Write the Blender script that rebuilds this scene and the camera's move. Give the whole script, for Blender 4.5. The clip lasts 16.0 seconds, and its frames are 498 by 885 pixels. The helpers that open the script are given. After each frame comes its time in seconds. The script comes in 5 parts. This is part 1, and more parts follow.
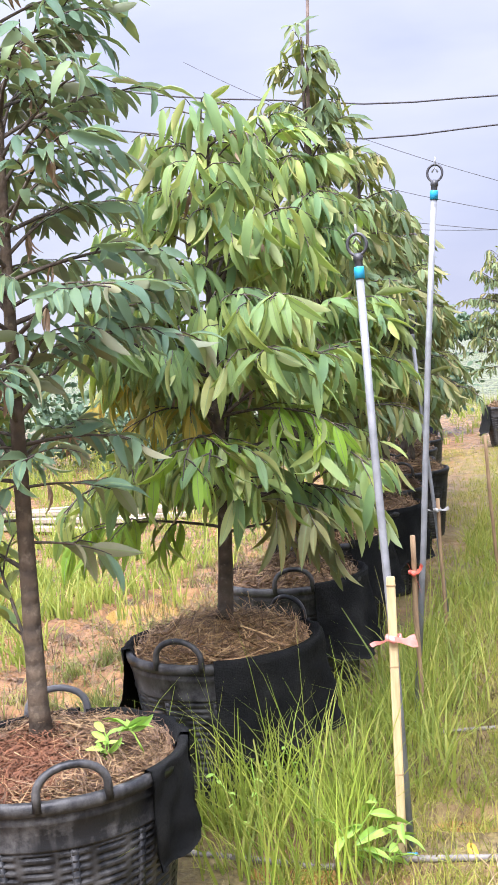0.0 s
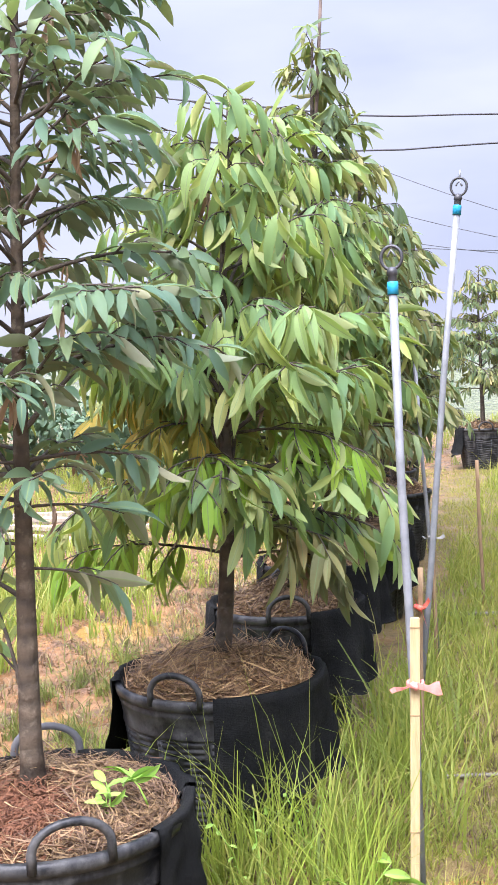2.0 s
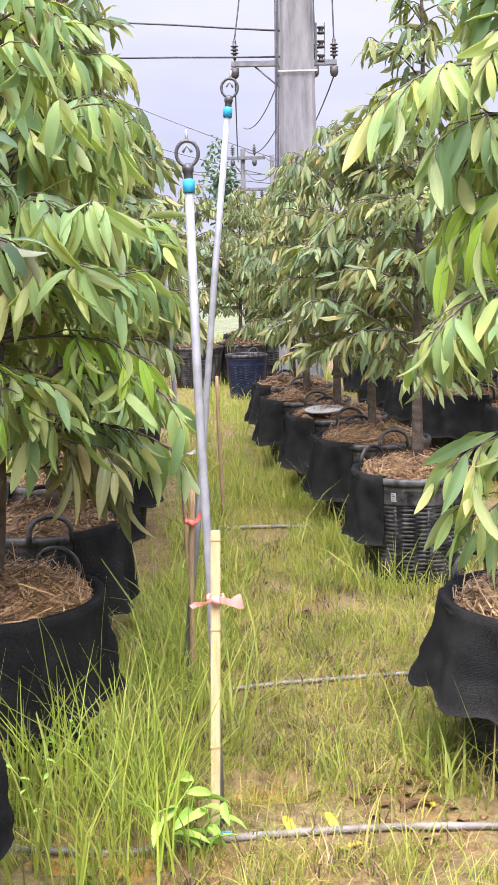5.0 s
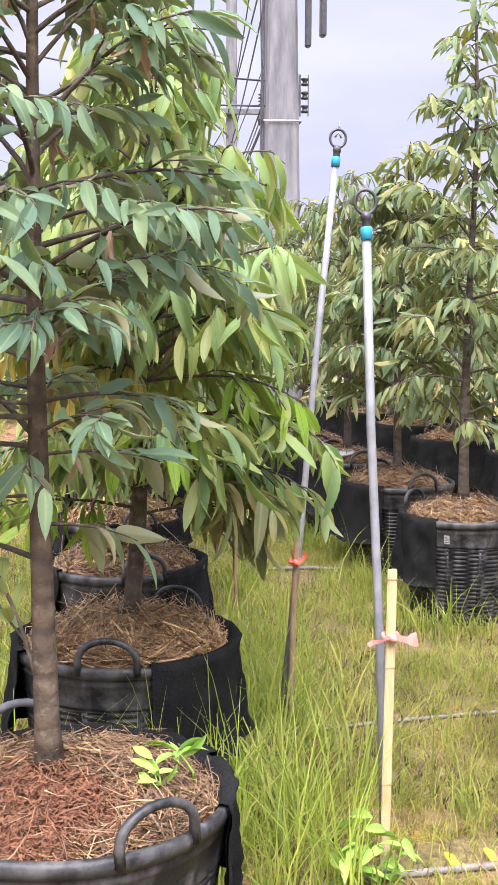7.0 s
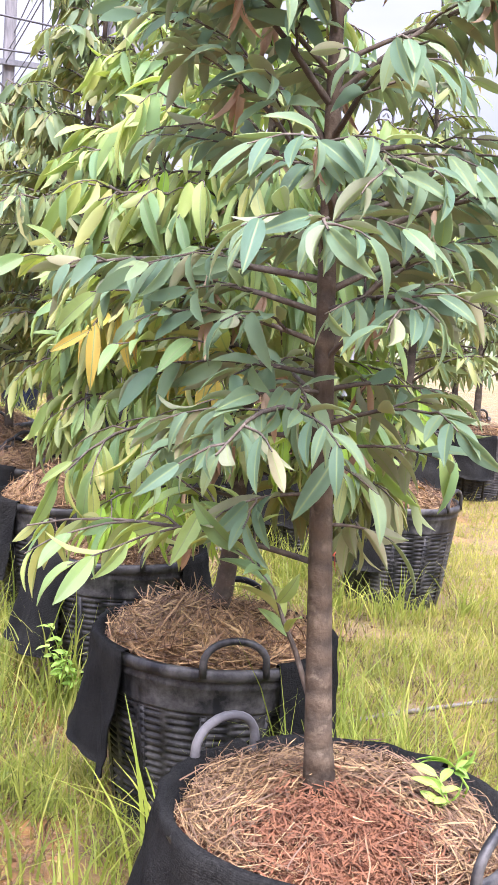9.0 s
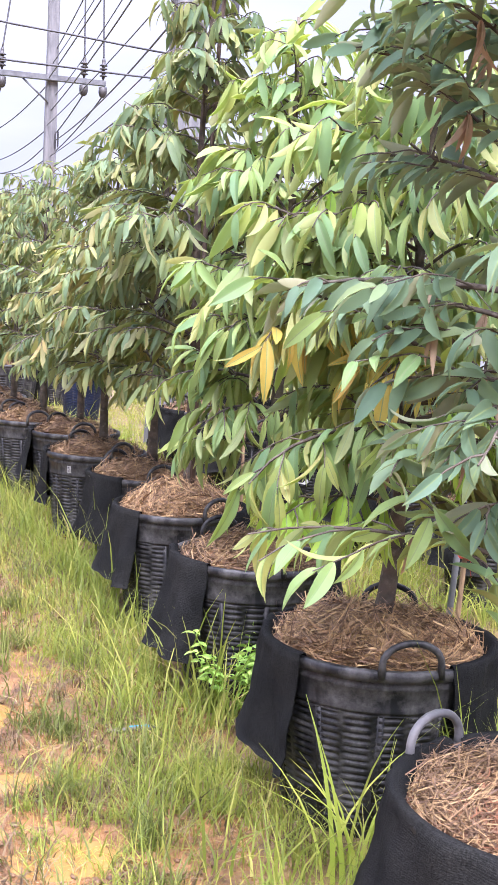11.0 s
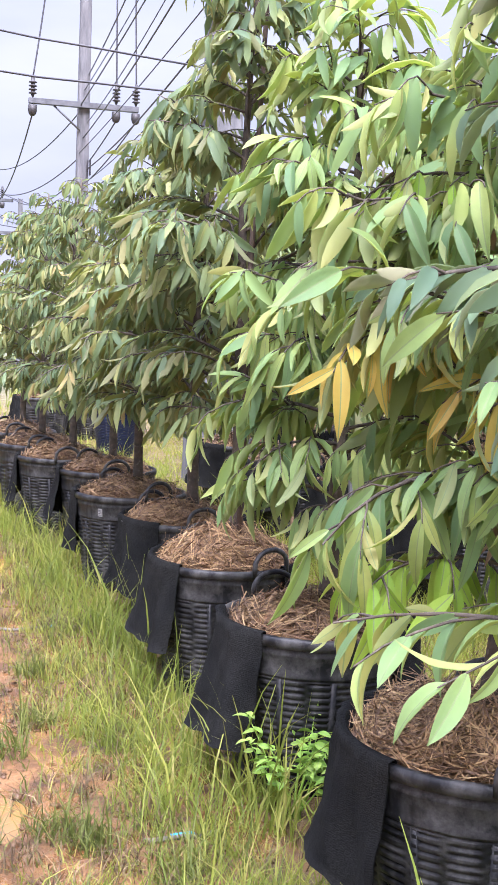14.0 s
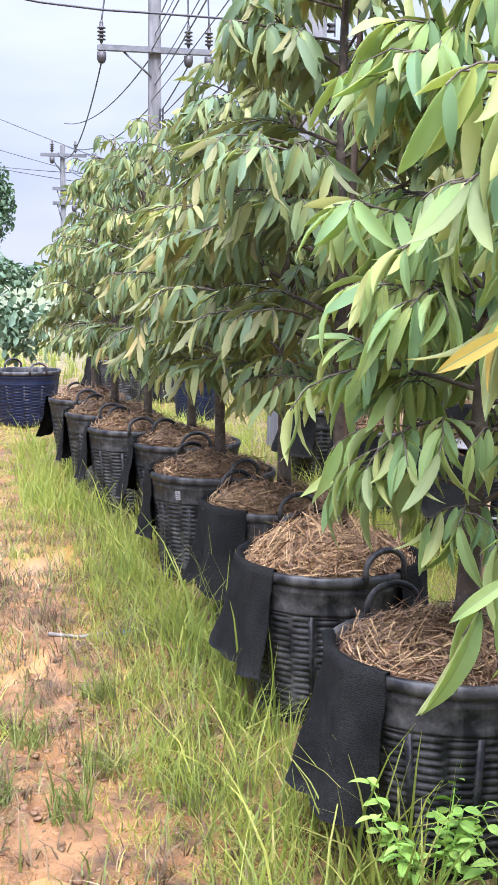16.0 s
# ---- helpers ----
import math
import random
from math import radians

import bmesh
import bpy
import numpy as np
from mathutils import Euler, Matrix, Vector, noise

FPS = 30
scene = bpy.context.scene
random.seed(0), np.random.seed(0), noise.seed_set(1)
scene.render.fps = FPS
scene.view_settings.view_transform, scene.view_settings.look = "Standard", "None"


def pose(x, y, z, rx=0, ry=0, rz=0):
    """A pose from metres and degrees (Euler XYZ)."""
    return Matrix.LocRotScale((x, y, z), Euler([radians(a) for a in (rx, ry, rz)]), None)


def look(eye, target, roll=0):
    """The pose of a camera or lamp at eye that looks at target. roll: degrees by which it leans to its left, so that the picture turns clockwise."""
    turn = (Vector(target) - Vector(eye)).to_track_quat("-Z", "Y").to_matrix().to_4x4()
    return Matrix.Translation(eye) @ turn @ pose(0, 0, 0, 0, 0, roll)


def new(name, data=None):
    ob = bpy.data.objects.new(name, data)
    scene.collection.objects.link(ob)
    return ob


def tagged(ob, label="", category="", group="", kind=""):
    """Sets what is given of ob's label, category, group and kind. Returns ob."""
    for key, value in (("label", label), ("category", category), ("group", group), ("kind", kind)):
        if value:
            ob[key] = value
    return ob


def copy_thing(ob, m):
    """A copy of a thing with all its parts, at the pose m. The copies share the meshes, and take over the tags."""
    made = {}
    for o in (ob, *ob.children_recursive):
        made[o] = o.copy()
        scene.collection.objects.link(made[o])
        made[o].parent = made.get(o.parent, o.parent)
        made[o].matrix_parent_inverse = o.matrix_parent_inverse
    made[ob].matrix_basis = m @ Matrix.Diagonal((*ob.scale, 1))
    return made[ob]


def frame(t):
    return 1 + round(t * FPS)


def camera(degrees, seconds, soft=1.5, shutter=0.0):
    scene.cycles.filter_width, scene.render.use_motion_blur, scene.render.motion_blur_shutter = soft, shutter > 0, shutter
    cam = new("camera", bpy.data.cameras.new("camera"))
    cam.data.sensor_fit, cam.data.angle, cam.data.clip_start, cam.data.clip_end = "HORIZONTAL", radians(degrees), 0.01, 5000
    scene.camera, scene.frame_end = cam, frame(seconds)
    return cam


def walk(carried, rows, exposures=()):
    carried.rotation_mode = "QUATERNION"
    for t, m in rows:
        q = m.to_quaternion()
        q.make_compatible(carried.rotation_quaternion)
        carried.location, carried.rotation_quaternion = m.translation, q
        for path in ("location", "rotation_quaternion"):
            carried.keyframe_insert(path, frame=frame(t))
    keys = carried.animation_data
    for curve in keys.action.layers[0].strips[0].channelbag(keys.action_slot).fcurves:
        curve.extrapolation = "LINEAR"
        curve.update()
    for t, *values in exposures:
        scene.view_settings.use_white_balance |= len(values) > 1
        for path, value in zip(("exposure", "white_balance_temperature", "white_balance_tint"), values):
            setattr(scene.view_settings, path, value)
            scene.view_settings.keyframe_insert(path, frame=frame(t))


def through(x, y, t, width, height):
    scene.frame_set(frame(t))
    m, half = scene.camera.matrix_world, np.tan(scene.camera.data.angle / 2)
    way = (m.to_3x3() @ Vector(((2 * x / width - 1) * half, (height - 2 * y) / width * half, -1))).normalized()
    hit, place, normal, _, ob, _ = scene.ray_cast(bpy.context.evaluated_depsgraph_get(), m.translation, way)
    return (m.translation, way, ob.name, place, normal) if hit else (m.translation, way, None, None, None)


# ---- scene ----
cam = camera(24.0, 16.0, soft=1.15)
PATH = [
    (0, (0.674, -3.369, 1.58), (0.085, -1.464, 1.418), -5.1),
    (0.5, (0.608, -3.421, 1.6), (-0.022, -1.528, 1.459), -4.3),
    (1, (0.534, -3.394, 1.595), (-0.112, -1.505, 1.474), -3.6),
    (1.5, (0.437, -3.274, 1.598), (-0.172, -1.373, 1.477), -3.0),
    (2, (0.423, -3.151, 1.61), (-0.092, -1.225, 1.458), -2.5),
    (2.5, (0.397, -3.061, 1.578), (0.032, -1.104, 1.387), -2.4),
    (3, (0.227, -2.978, 1.57), (0.036, -1.001, 1.34), -2.2),
    (3.5, (0.151, -2.929, 1.543), (0.094, -0.946, 1.287), -2.2),
    (3.7, (0.153, -2.923, 1.553), (0.134, -0.94, 1.29), -2.2),
    (5.8, (0.013, -3.104, 1.572), (0.012, -1.128, 1.263), -0.9),
    (6, (-0.036, -3.117, 1.583), (-0.033, -1.139, 1.283), -0.8),
    (6.5, (-0.296, -3.124, 1.571), (-0.248, -1.142, 1.308), -0.5),
    (7, (-0.631, -3.051, 1.569), (-0.468, -1.07, 1.341), 0.2),
    (7.5, (-0.921, -2.927, 1.586), (-0.614, -0.963, 1.365), 1.2),
    (8, (-1.255, -2.873, 1.557), (-0.797, -0.941, 1.323), 2.5),
    (8.5, (-1.527, -2.781, 1.535), (-0.961, -0.88, 1.283), 3.3),
    (9, (-1.778, -2.617, 1.558), (-1.125, -0.745, 1.295), 4.1),
    (9.5, (-1.971, -2.547, 1.538), (-1.294, -0.683, 1.283), 4.0),
    (10, (-2.171, -2.537, 1.56), (-1.498, -0.67, 1.311), 3.4),
    (10.2, (-2.195, -2.55, 1.557), (-1.535, -0.678, 1.314), 3.3),
    (12.5, (-2.229, -2.666, 1.561), (-1.659, -0.769, 1.285), 2.6),
    (13, (-2.224, -2.685, 1.571), (-1.67, -0.78, 1.318), 2.6),
    (13.5, (-2.192, -2.541, 1.551), (-1.649, -0.629, 1.33), 2.8),
    (14, (-2.074, -1.898, 1.501), (-1.517, 0.013, 1.298), 2.3),
    (14.5, (-1.949, -1.274, 1.478), (-1.382, 0.631, 1.263), 0.6),
    (15, (-1.909, -1.084, 1.492), (-1.367, 0.826, 1.247), 0.5),
    (15.5, (-1.903, -1.077, 1.496), (-1.417, 0.845, 1.229), 0.6),
    (16, (-1.912, -1.052, 1.489), (-1.491, 0.882, 1.204), 0.6),
]
EXPOSURES = [(0.0, 1.44, 6000, 18.5), (2.5, 1.47, 5900, 19.5), (3.5, 1.43, 6200, 20.0), (6.5, 1.52, 6300, 21.0), (7.2, 1.46, 6250, 21.5), (9.0, 1.79, 6050, 26.5), (12.5, 1.69, 5850, 26.5), (13.8, 1.58, 5850, 25.5), (14.6, 1.6, 5750, 21.0), (15.0, 1.66, 6650, 19.0), (15.4, 1.6, 5750, 20.0), (16.0, 1.59, 5700, 19.0)]
walk(cam, [(t, look(eye, target, roll)) for t, eye, target, roll in PATH], EXPOSURES)

# ---- light ----
SKY = 0.455
SUN_ELEVATION, SUN_AZIMUTH = 58.0, 186.0   # azimuth from +y towards +x
sun_way = Vector((math.sin(radians(SUN_AZIMUTH)) * math.cos(radians(SUN_ELEVATION)),
                  math.cos(radians(SUN_AZIMUTH)) * math.cos(radians(SUN_ELEVATION)),
                  math.sin(radians(SUN_ELEVATION))))
sun_data = bpy.data.lights.new("sun", "SUN")
sun_data.energy, sun_data.angle, sun_data.color = 4.3, radians(50.0), (1.0, 0.965, 0.925)
sun = new("sun", sun_data)
sun.matrix_world = look(sun_way * 50, (0, 0, 0))

world = bpy.data.worlds.new("world")
scene.world = world
world.use_nodes = True
wn, wl = world.node_tree.nodes, world.node_tree.links
wn.clear()
w_out = wn.new("ShaderNodeOutputWorld")
w_bg = wn.new("ShaderNodeBackground")
w_sky = wn.new("ShaderNodeTexSky")
w_sky.sky_type, w_sky.sun_disc = "NISHITA", False
w_sky.sun_elevation, w_sky.sun_rotation = radians(SUN_ELEVATION), radians(SUN_AZIMUTH)
w_sky.dust_density, w_sky.air_density = 3.0, 1.2
w_gain = wn.new("ShaderNodeVectorMath")
w_gain.operation = "SCALE"
w_gain.inputs["Scale"].default_value = 0.13
w_co = wn.new("ShaderNodeTexCoord")
w_map = wn.new("ShaderNodeMapping")
w_map.inputs["Scale"].default_value = (1.0, 1.0, 3.2)
w_noise = wn.new("ShaderNodeTexNoise")
w_noise.inputs["Scale"].default_value, w_noise.inputs["Detail"].default_value = 2.6, 5.0
w_noise.inputs["Roughness"].default_value = 0.5
w_ramp = wn.new("ShaderNodeValToRGB")
w_ramp.color_ramp.elements[0].position, w_ramp.color_ramp.elements[0].color = 0.34, (0.54, 0.58, 0.72, 1)
w_ramp.color_ramp.elements[1].position, w_ramp.color_ramp.elements[1].color = 0.62, (0.74, 0.76, 0.85, 1)
w_mix = wn.new("ShaderNodeMix")
w_mix.data_type = "RGBA"
w_mix.inputs["Factor"].default_value = 0.86
wl.new(w_co.outputs["Generated"], w_map.inputs["Vector"])
wl.new(w_map.outputs["Vector"], w_noise.inputs["Vector"])
wl.new(w_noise.outputs["Fac"], w_ramp.inputs["Fac"])
wl.new(w_sky.outputs["Color"], w_gain.inputs[0])
wl.new(w_gain.outputs["Vector"], w_mix.inputs["A"])
wl.new(w_ramp.outputs["Color"], w_mix.inputs["B"])
wl.new(w_mix.outputs["Result"], w_bg.inputs["Color"])
w_sep = wn.new("ShaderNodeSeparateXYZ")
wl.new(w_co.outputs["Generated"], w_sep.inputs[0])
w_up = wn.new("ShaderNodeMath")
w_up.operation, w_up.use_clamp = "MAXIMUM", False
w_up.inputs[1].default_value = 0.0
wl.new(w_sep.outputs["Z"], w_up.inputs[0])
w_lum = wn.new("ShaderNodeMath")   # an overcast sky: thin cloud, far brighter overhead than at the horizon
w_lum.operation = "MULTIPLY_ADD"
w_lum.inputs[1].default_value, w_lum.inputs[2].default_value = 10.2 * SKY, SKY
w_sq = wn.new("ShaderNodeMath")
w_sq.operation = "POWER"
w_sq.inputs[1].default_value = 4.0
wl.new(w_up.outputs[0], w_sq.inputs[0])
wl.new(w_sq.outputs[0], w_lum.inputs[0])
wl.new(w_lum.outputs[0], w_bg.inputs["Strength"])
wl.new(w_bg.outputs["Background"], w_out.inputs["Surface"])


# ---- materials ----
class Mat:
    """A small wrapper round a node material with a Principled shader."""

    def __init__(self, name, rough=0.6, metal=0.0, spec=0.5):
        self.m = bpy.data.materials.new(name)
        self.m.use_nodes = True
        self.n, self.l = self.m.node_tree.nodes, self.m.node_tree.links
        self.p = self.n["Principled BSDF"]
        self.out = self.n["Material Output"]
        self.p.inputs["Roughness"].default_value = rough
        self.p.inputs["Metallic"].default_value = metal
        self.p.inputs["Specular IOR Level"].default_value = spec
        self.co = self.n.new("ShaderNodeTexCoord").outputs["Object"]

    def geo(self):
        """World position, for surfaces that belong to the ground."""
        return self.n.new("ShaderNodeNewGeometry").outputs["Position"]

    def stretch(self, vec, scale):
        k = self.n.new("ShaderNodeMapping")
        k.inputs["Scale"].default_value = scale
        self.l.new(vec, k.inputs["Vector"])
        return k.outputs["Vector"]

    def noise(self, scale, detail=4.0, rough=0.55, vec=None):
        k = self.n.new("ShaderNodeTexNoise")
        k.inputs["Scale"].default_value = scale
        k.inputs["Detail"].default_value = detail
        k.inputs["Roughness"].default_value = rough
        self.l.new(vec or self.co, k.inputs["Vector"])
        return k.outputs["Fac"]

    def ramp(self, fac, stops):
        k = self.n.new("ShaderNodeValToRGB")
        e = k.color_ramp.elements
        while len(e) < len(stops):
            e.new(0.5)
        for el, (at, c) in zip(e, stops):
            el.position, el.color = at, (*c, 1)
        self.l.new(fac, k.inputs["Fac"])
        return k.outputs["Color"]

    def mix(self, fac, a, b):
        k = self.n.new("ShaderNodeMix")
        k.data_type = "RGBA"
        for sock, v in (("Factor", fac), ("A", a), ("B", b)):
            if isinstance(v, (int, float)):
                k.inputs[sock].default_value = v
            elif isinstance(v, tuple):
                k.inputs[sock].default_value = (*v, 1)
            else:
                self.l.new(v, k.inputs[sock])
        return k.outputs["Result"]

    def math(self, op, a, b=0.0):
        k = self.n.new("ShaderNodeMath")
        k.operation = op
        for i, v in enumerate((a, b)):
            if isinstance(v, (int, float)):
                k.inputs[i].default_value = v
            else:
                self.l.new(v, k.inputs[i])
        return k.outputs[0]

    def random(self):
        """One number for each object and each loose piece of a joined mesh."""
        a = self.n.new("ShaderNodeObjectInfo").outputs["Random"]
        b = self.n.new("ShaderNodeNewGeometry").outputs["Random Per Island"]
        return self.math("FRACT", self.math("ADD", a, b))

    def bump(self, h, dist, strength=1.0):
        k = self.n.new("ShaderNodeBump")
        k.inputs["Distance"].default_value = dist
        k.inputs["Strength"].default_value = strength
        self.l.new(h, k.inputs["Height"])
        self.l.new(k.outputs["Normal"], self.p.inputs["Normal"])

    def set(self, sock, v):
        self.l.new(v, self.p.inputs[sock])


def leaf_material(name, stops, rough, through, glow):
    k = Mat(name, rough + 0.05, spec=0.22)
    drift = k.ramp(k.noise(4.0, 2.0, 0.5, k.geo()), [(0.36, (0, 0, 0)), (0.64, (1, 1, 1))])
    r = k.math("ADD", k.math("MULTIPLY", k.random(), 0.68), k.math("MULTIPLY", drift, 0.32))
    c = k.ramp(r, stops)
    n = k.noise(16.0, 3.0)
    c = k.mix(k.math("MULTIPLY", n, 0.32), c, tuple(v * 0.7 for v in stops[0][1]))
    k.set("Base Color", c)
    k.bump(k.noise(60.0, 2.0), 0.0015, 0.22)
    t = k.n.new("ShaderNodeBsdfTranslucent")
    k.l.new(k.mix(0.6, c, glow), t.inputs["Color"])
    s = k.n.new("ShaderNodeMixShader")
    s.inputs["Fac"].default_value = through + 0.05
    k.l.new(k.p.outputs["BSDF"], s.inputs[1])
    k.l.new(t.outputs["BSDF"], s.inputs[2])
    k.l.new(s.outputs["Shader"], k.out.inputs["Surface"])
    return k.m


LEAF_DEEP = leaf_material("leaf_deep_green", [(0.0, (0.111, 0.202, 0.150)), (0.35, (0.15, 0.245, 0.165)), (0.75, (0.235, 0.345, 0.205)), (0.97, (0.36, 0.46, 0.23))], 0.44, 0.55, (0.45, 0.56, 0.24))
LEAF_FRESH = leaf_material("leaf_fresh_green", [(0.0, (0.137, 0.247, 0.137)), (0.3, (0.205, 0.335, 0.15)), (0.65, (0.345, 0.48, 0.175)), (0.95, (0.57, 0.62, 0.19))], 0.42, 0.52, (0.56, 0.68, 0.19))
LEAF_UNDER = leaf_material("leaf_underside_olive", [(0.0, (0.260, 0.319, 0.163)), (0.4, (0.31, 0.355, 0.15)), (0.75, (0.45, 0.45, 0.17)), (0.97, (0.55, 0.49, 0.18))], 0.55, 0.50, (0.56, 0.62, 0.18))
LEAF_UNDER_DEEP = leaf_material("leaf_underside_grey", [(0.0, (0.254, 0.293, 0.215)), (0.5, (0.295, 0.315, 0.2)), (0.8, (0.39, 0.37, 0.225)), (0.97, (0.44, 0.385, 0.23))], 0.6, 0.45, (0.42, 0.48, 0.21))
LEAF_FAR = leaf_material("leaf_far_green", [(0.0, (0.09, 0.15, 0.10)), (0.6, (0.14, 0.21, 0.12)), (1.0, (0.21, 0.28, 0.15))], 0.6, 0.35, (0.2, 0.3, 0.14))
LEAF_OLIVE = leaf_material("leaf_mature_green", [(0.0, (0.114, 0.178, 0.114)), (0.3, (0.154, 0.229, 0.123)), (0.65, (0.268, 0.343, 0.15)), (0.95, (0.466, 0.458, 0.167))], 0.40, 0.50, (0.48, 0.56, 0.17))
LEAF_UNDER_GOLD = leaf_material("leaf_underside_bronze", [(0.0, (0.206, 0.224, 0.132)), (0.4, (0.246, 0.251, 0.119)), (0.75, (0.361, 0.326, 0.132)), (0.97, (0.546, 0.378, 0.167))], 0.55, 0.48, (0.46, 0.50, 0.15))
WITHERED = leaf_material("withered_leaf", [(0.0, (0.36, 0.26, 0.18)), (1.0, (0.62, 0.49, 0.35))], 0.7, 0.4, (0.6, 0.4, 0.22))
LEAF_GOLD = leaf_material("leaf_ageing_gold", [(0.0, (0.46, 0.4, 0.08)), (0.5, (0.6, 0.49, 0.1)), (1.0, (0.66, 0.44, 0.13))], 0.45, 0.45, (0.70, 0.55, 0.14))
LEAF_LIME = leaf_material("leaf_young_lime", [(0.0, (0.22, 0.42, 0.05)), (0.5, (0.34, 0.56, 0.07)), (1.0, (0.5, 0.66, 0.11))], 0.42, 0.52, (0.62, 0.74, 0.18))
MIDRIB = leaf_material("leaf_midrib", [(0.0, (0.20, 0.28, 0.13)), (1.0, (0.32, 0.40, 0.17))], 0.5, 0.4, (0.46, 0.54, 0.18))
WEED = leaf_material("weed_leaf", [(0.0, (0.24, 0.43, 0.08)), (0.5, (0.34, 0.54, 0.10)), (1.0, (0.46, 0.62, 0.14))], 0.5, 0.40, (0.50, 0.66, 0.12))
GRASS_TALL = leaf_material("grass_blade_green", [(0.0, (0.085, 0.12, 0.024)), (0.45, (0.19, 0.245, 0.045)), (0.75, (0.345, 0.355, 0.072)), (1.0, (0.49, 0.395, 0.16))], 0.5, 0.40, (0.46, 0.54, 0.08))
GRASS_LIME = leaf_material("grass_blade_lime", [(0.0, (0.2, 0.29, 0.035)), (0.5, (0.34, 0.43, 0.055)), (1.0, (0.52, 0.52, 0.11))], 0.45, 0.42, (0.5, 0.62, 0.14))
GRASS_SHORT = leaf_material("grass_blade_short", [(0.0, (0.085, 0.098, 0.022)), (0.4, (0.195, 0.205, 0.04)), (0.7, (0.345, 0.315, 0.068)), (1.0, (0.44, 0.33, 0.13))], 0.6, 0.34, (0.42, 0.48, 0.07))
GRASS_DARK = leaf_material("grass_blade_olive", [(0.0, (0.05, 0.065, 0.018)), (0.5, (0.12, 0.15, 0.035)), (0.85, (0.22, 0.24, 0.06)), (1.0, (0.34, 0.26, 0.10))], 0.55, 0.3, (0.26, 0.30, 0.06))
GRASS_DRY = leaf_material("grass_blade_dry", [(0.0, (0.035, 0.025, 0.018)), (0.5, (0.10, 0.07, 0.04)), (0.85, (0.26, 0.19, 0.10)), (1.0, (0.46, 0.36, 0.20))], 0.7, 0.15, (0.3, 0.22, 0.1))
YELLOW_LEAF = leaf_material("fallen_leaf_yellow", [(0.0, (0.56, 0.26, 0.02)), (1.0, (0.66, 0.36, 0.04))], 0.5, 0.2, (0.6, 0.4, 0.05))
BROWN_LEAF = leaf_material("fallen_leaf_brown", [(0.0, (0.055, 0.028, 0.012)), (1.0, (0.17, 0.09, 0.038))], 0.6, 0.1, (0.3, 0.15, 0.05))


def straw_material(name, tone):
    k = Mat(name, 0.6, spec=0.3)
    c = k.ramp(k.random(), [(at, tuple(v * tone for v in c)) for at, c in ((0.0, (0.07, 0.04, 0.022)), (0.35, (0.20, 0.125, 0.07)), (0.65, (0.35, 0.215, 0.098)), (1.0, (0.55, 0.385, 0.18)))])
    k.set("Base Color", k.mix(k.math("MULTIPLY", k.noise(30.0), 0.35), c, (0.16, 0.09, 0.055)))
    return k.m


def soil_material(name, red):
    k = Mat(name, 0.9, spec=0.2)
    a = k.ramp(k.noise(9.0, 6.0), [(0.3, (0.10, 0.055, 0.03)), (0.55, (0.24, 0.13, 0.07)), (0.75, (0.40, 0.26, 0.14))])
    b = k.ramp(k.noise(55.0, 4.0), [(0.35, (0.07, 0.026, 0.014)), (0.6, (0.20, 0.075, 0.036)), (0.8, (0.30, 0.14, 0.075))])
    k.set("Base Color", k.mix(k.ramp(k.noise(3.0, 2.0), [(0.55 - red, (0, 0, 0)), (0.72 - red, (1, 1, 1))]), a, b))
    k.bump(k.noise(70.0, 6.0, 0.7), 0.012)
    return k.m


def plastic_material(name, dark, dust, amount):
    k = Mat(name, 0.48, spec=0.22)
    d = k.ramp(k.noise(8.0, 8.0, 0.72), [(0.48, (0, 0, 0)), (0.70, (1, 1, 1))])
    s = k.ramp(k.noise(22.0, 3.0, 0.5, k.stretch(k.co, (1, 1, 0.25))), [(0.5, (0, 0, 0)), (0.75, (1, 1, 1))])
    f = k.math("MULTIPLY", k.math("ADD", k.math("MULTIPLY", d, 0.6), k.math("MULTIPLY", s, 0.4)), amount)
    k.set("Base Color", k.mix(f, dark, dust))
    k.set("Roughness", k.math("ADD", k.math("MULTIPLY", d, 0.3), 0.38))
    k.bump(k.noise(120.0, 3.0), 0.001, 0.6)
    return k.m


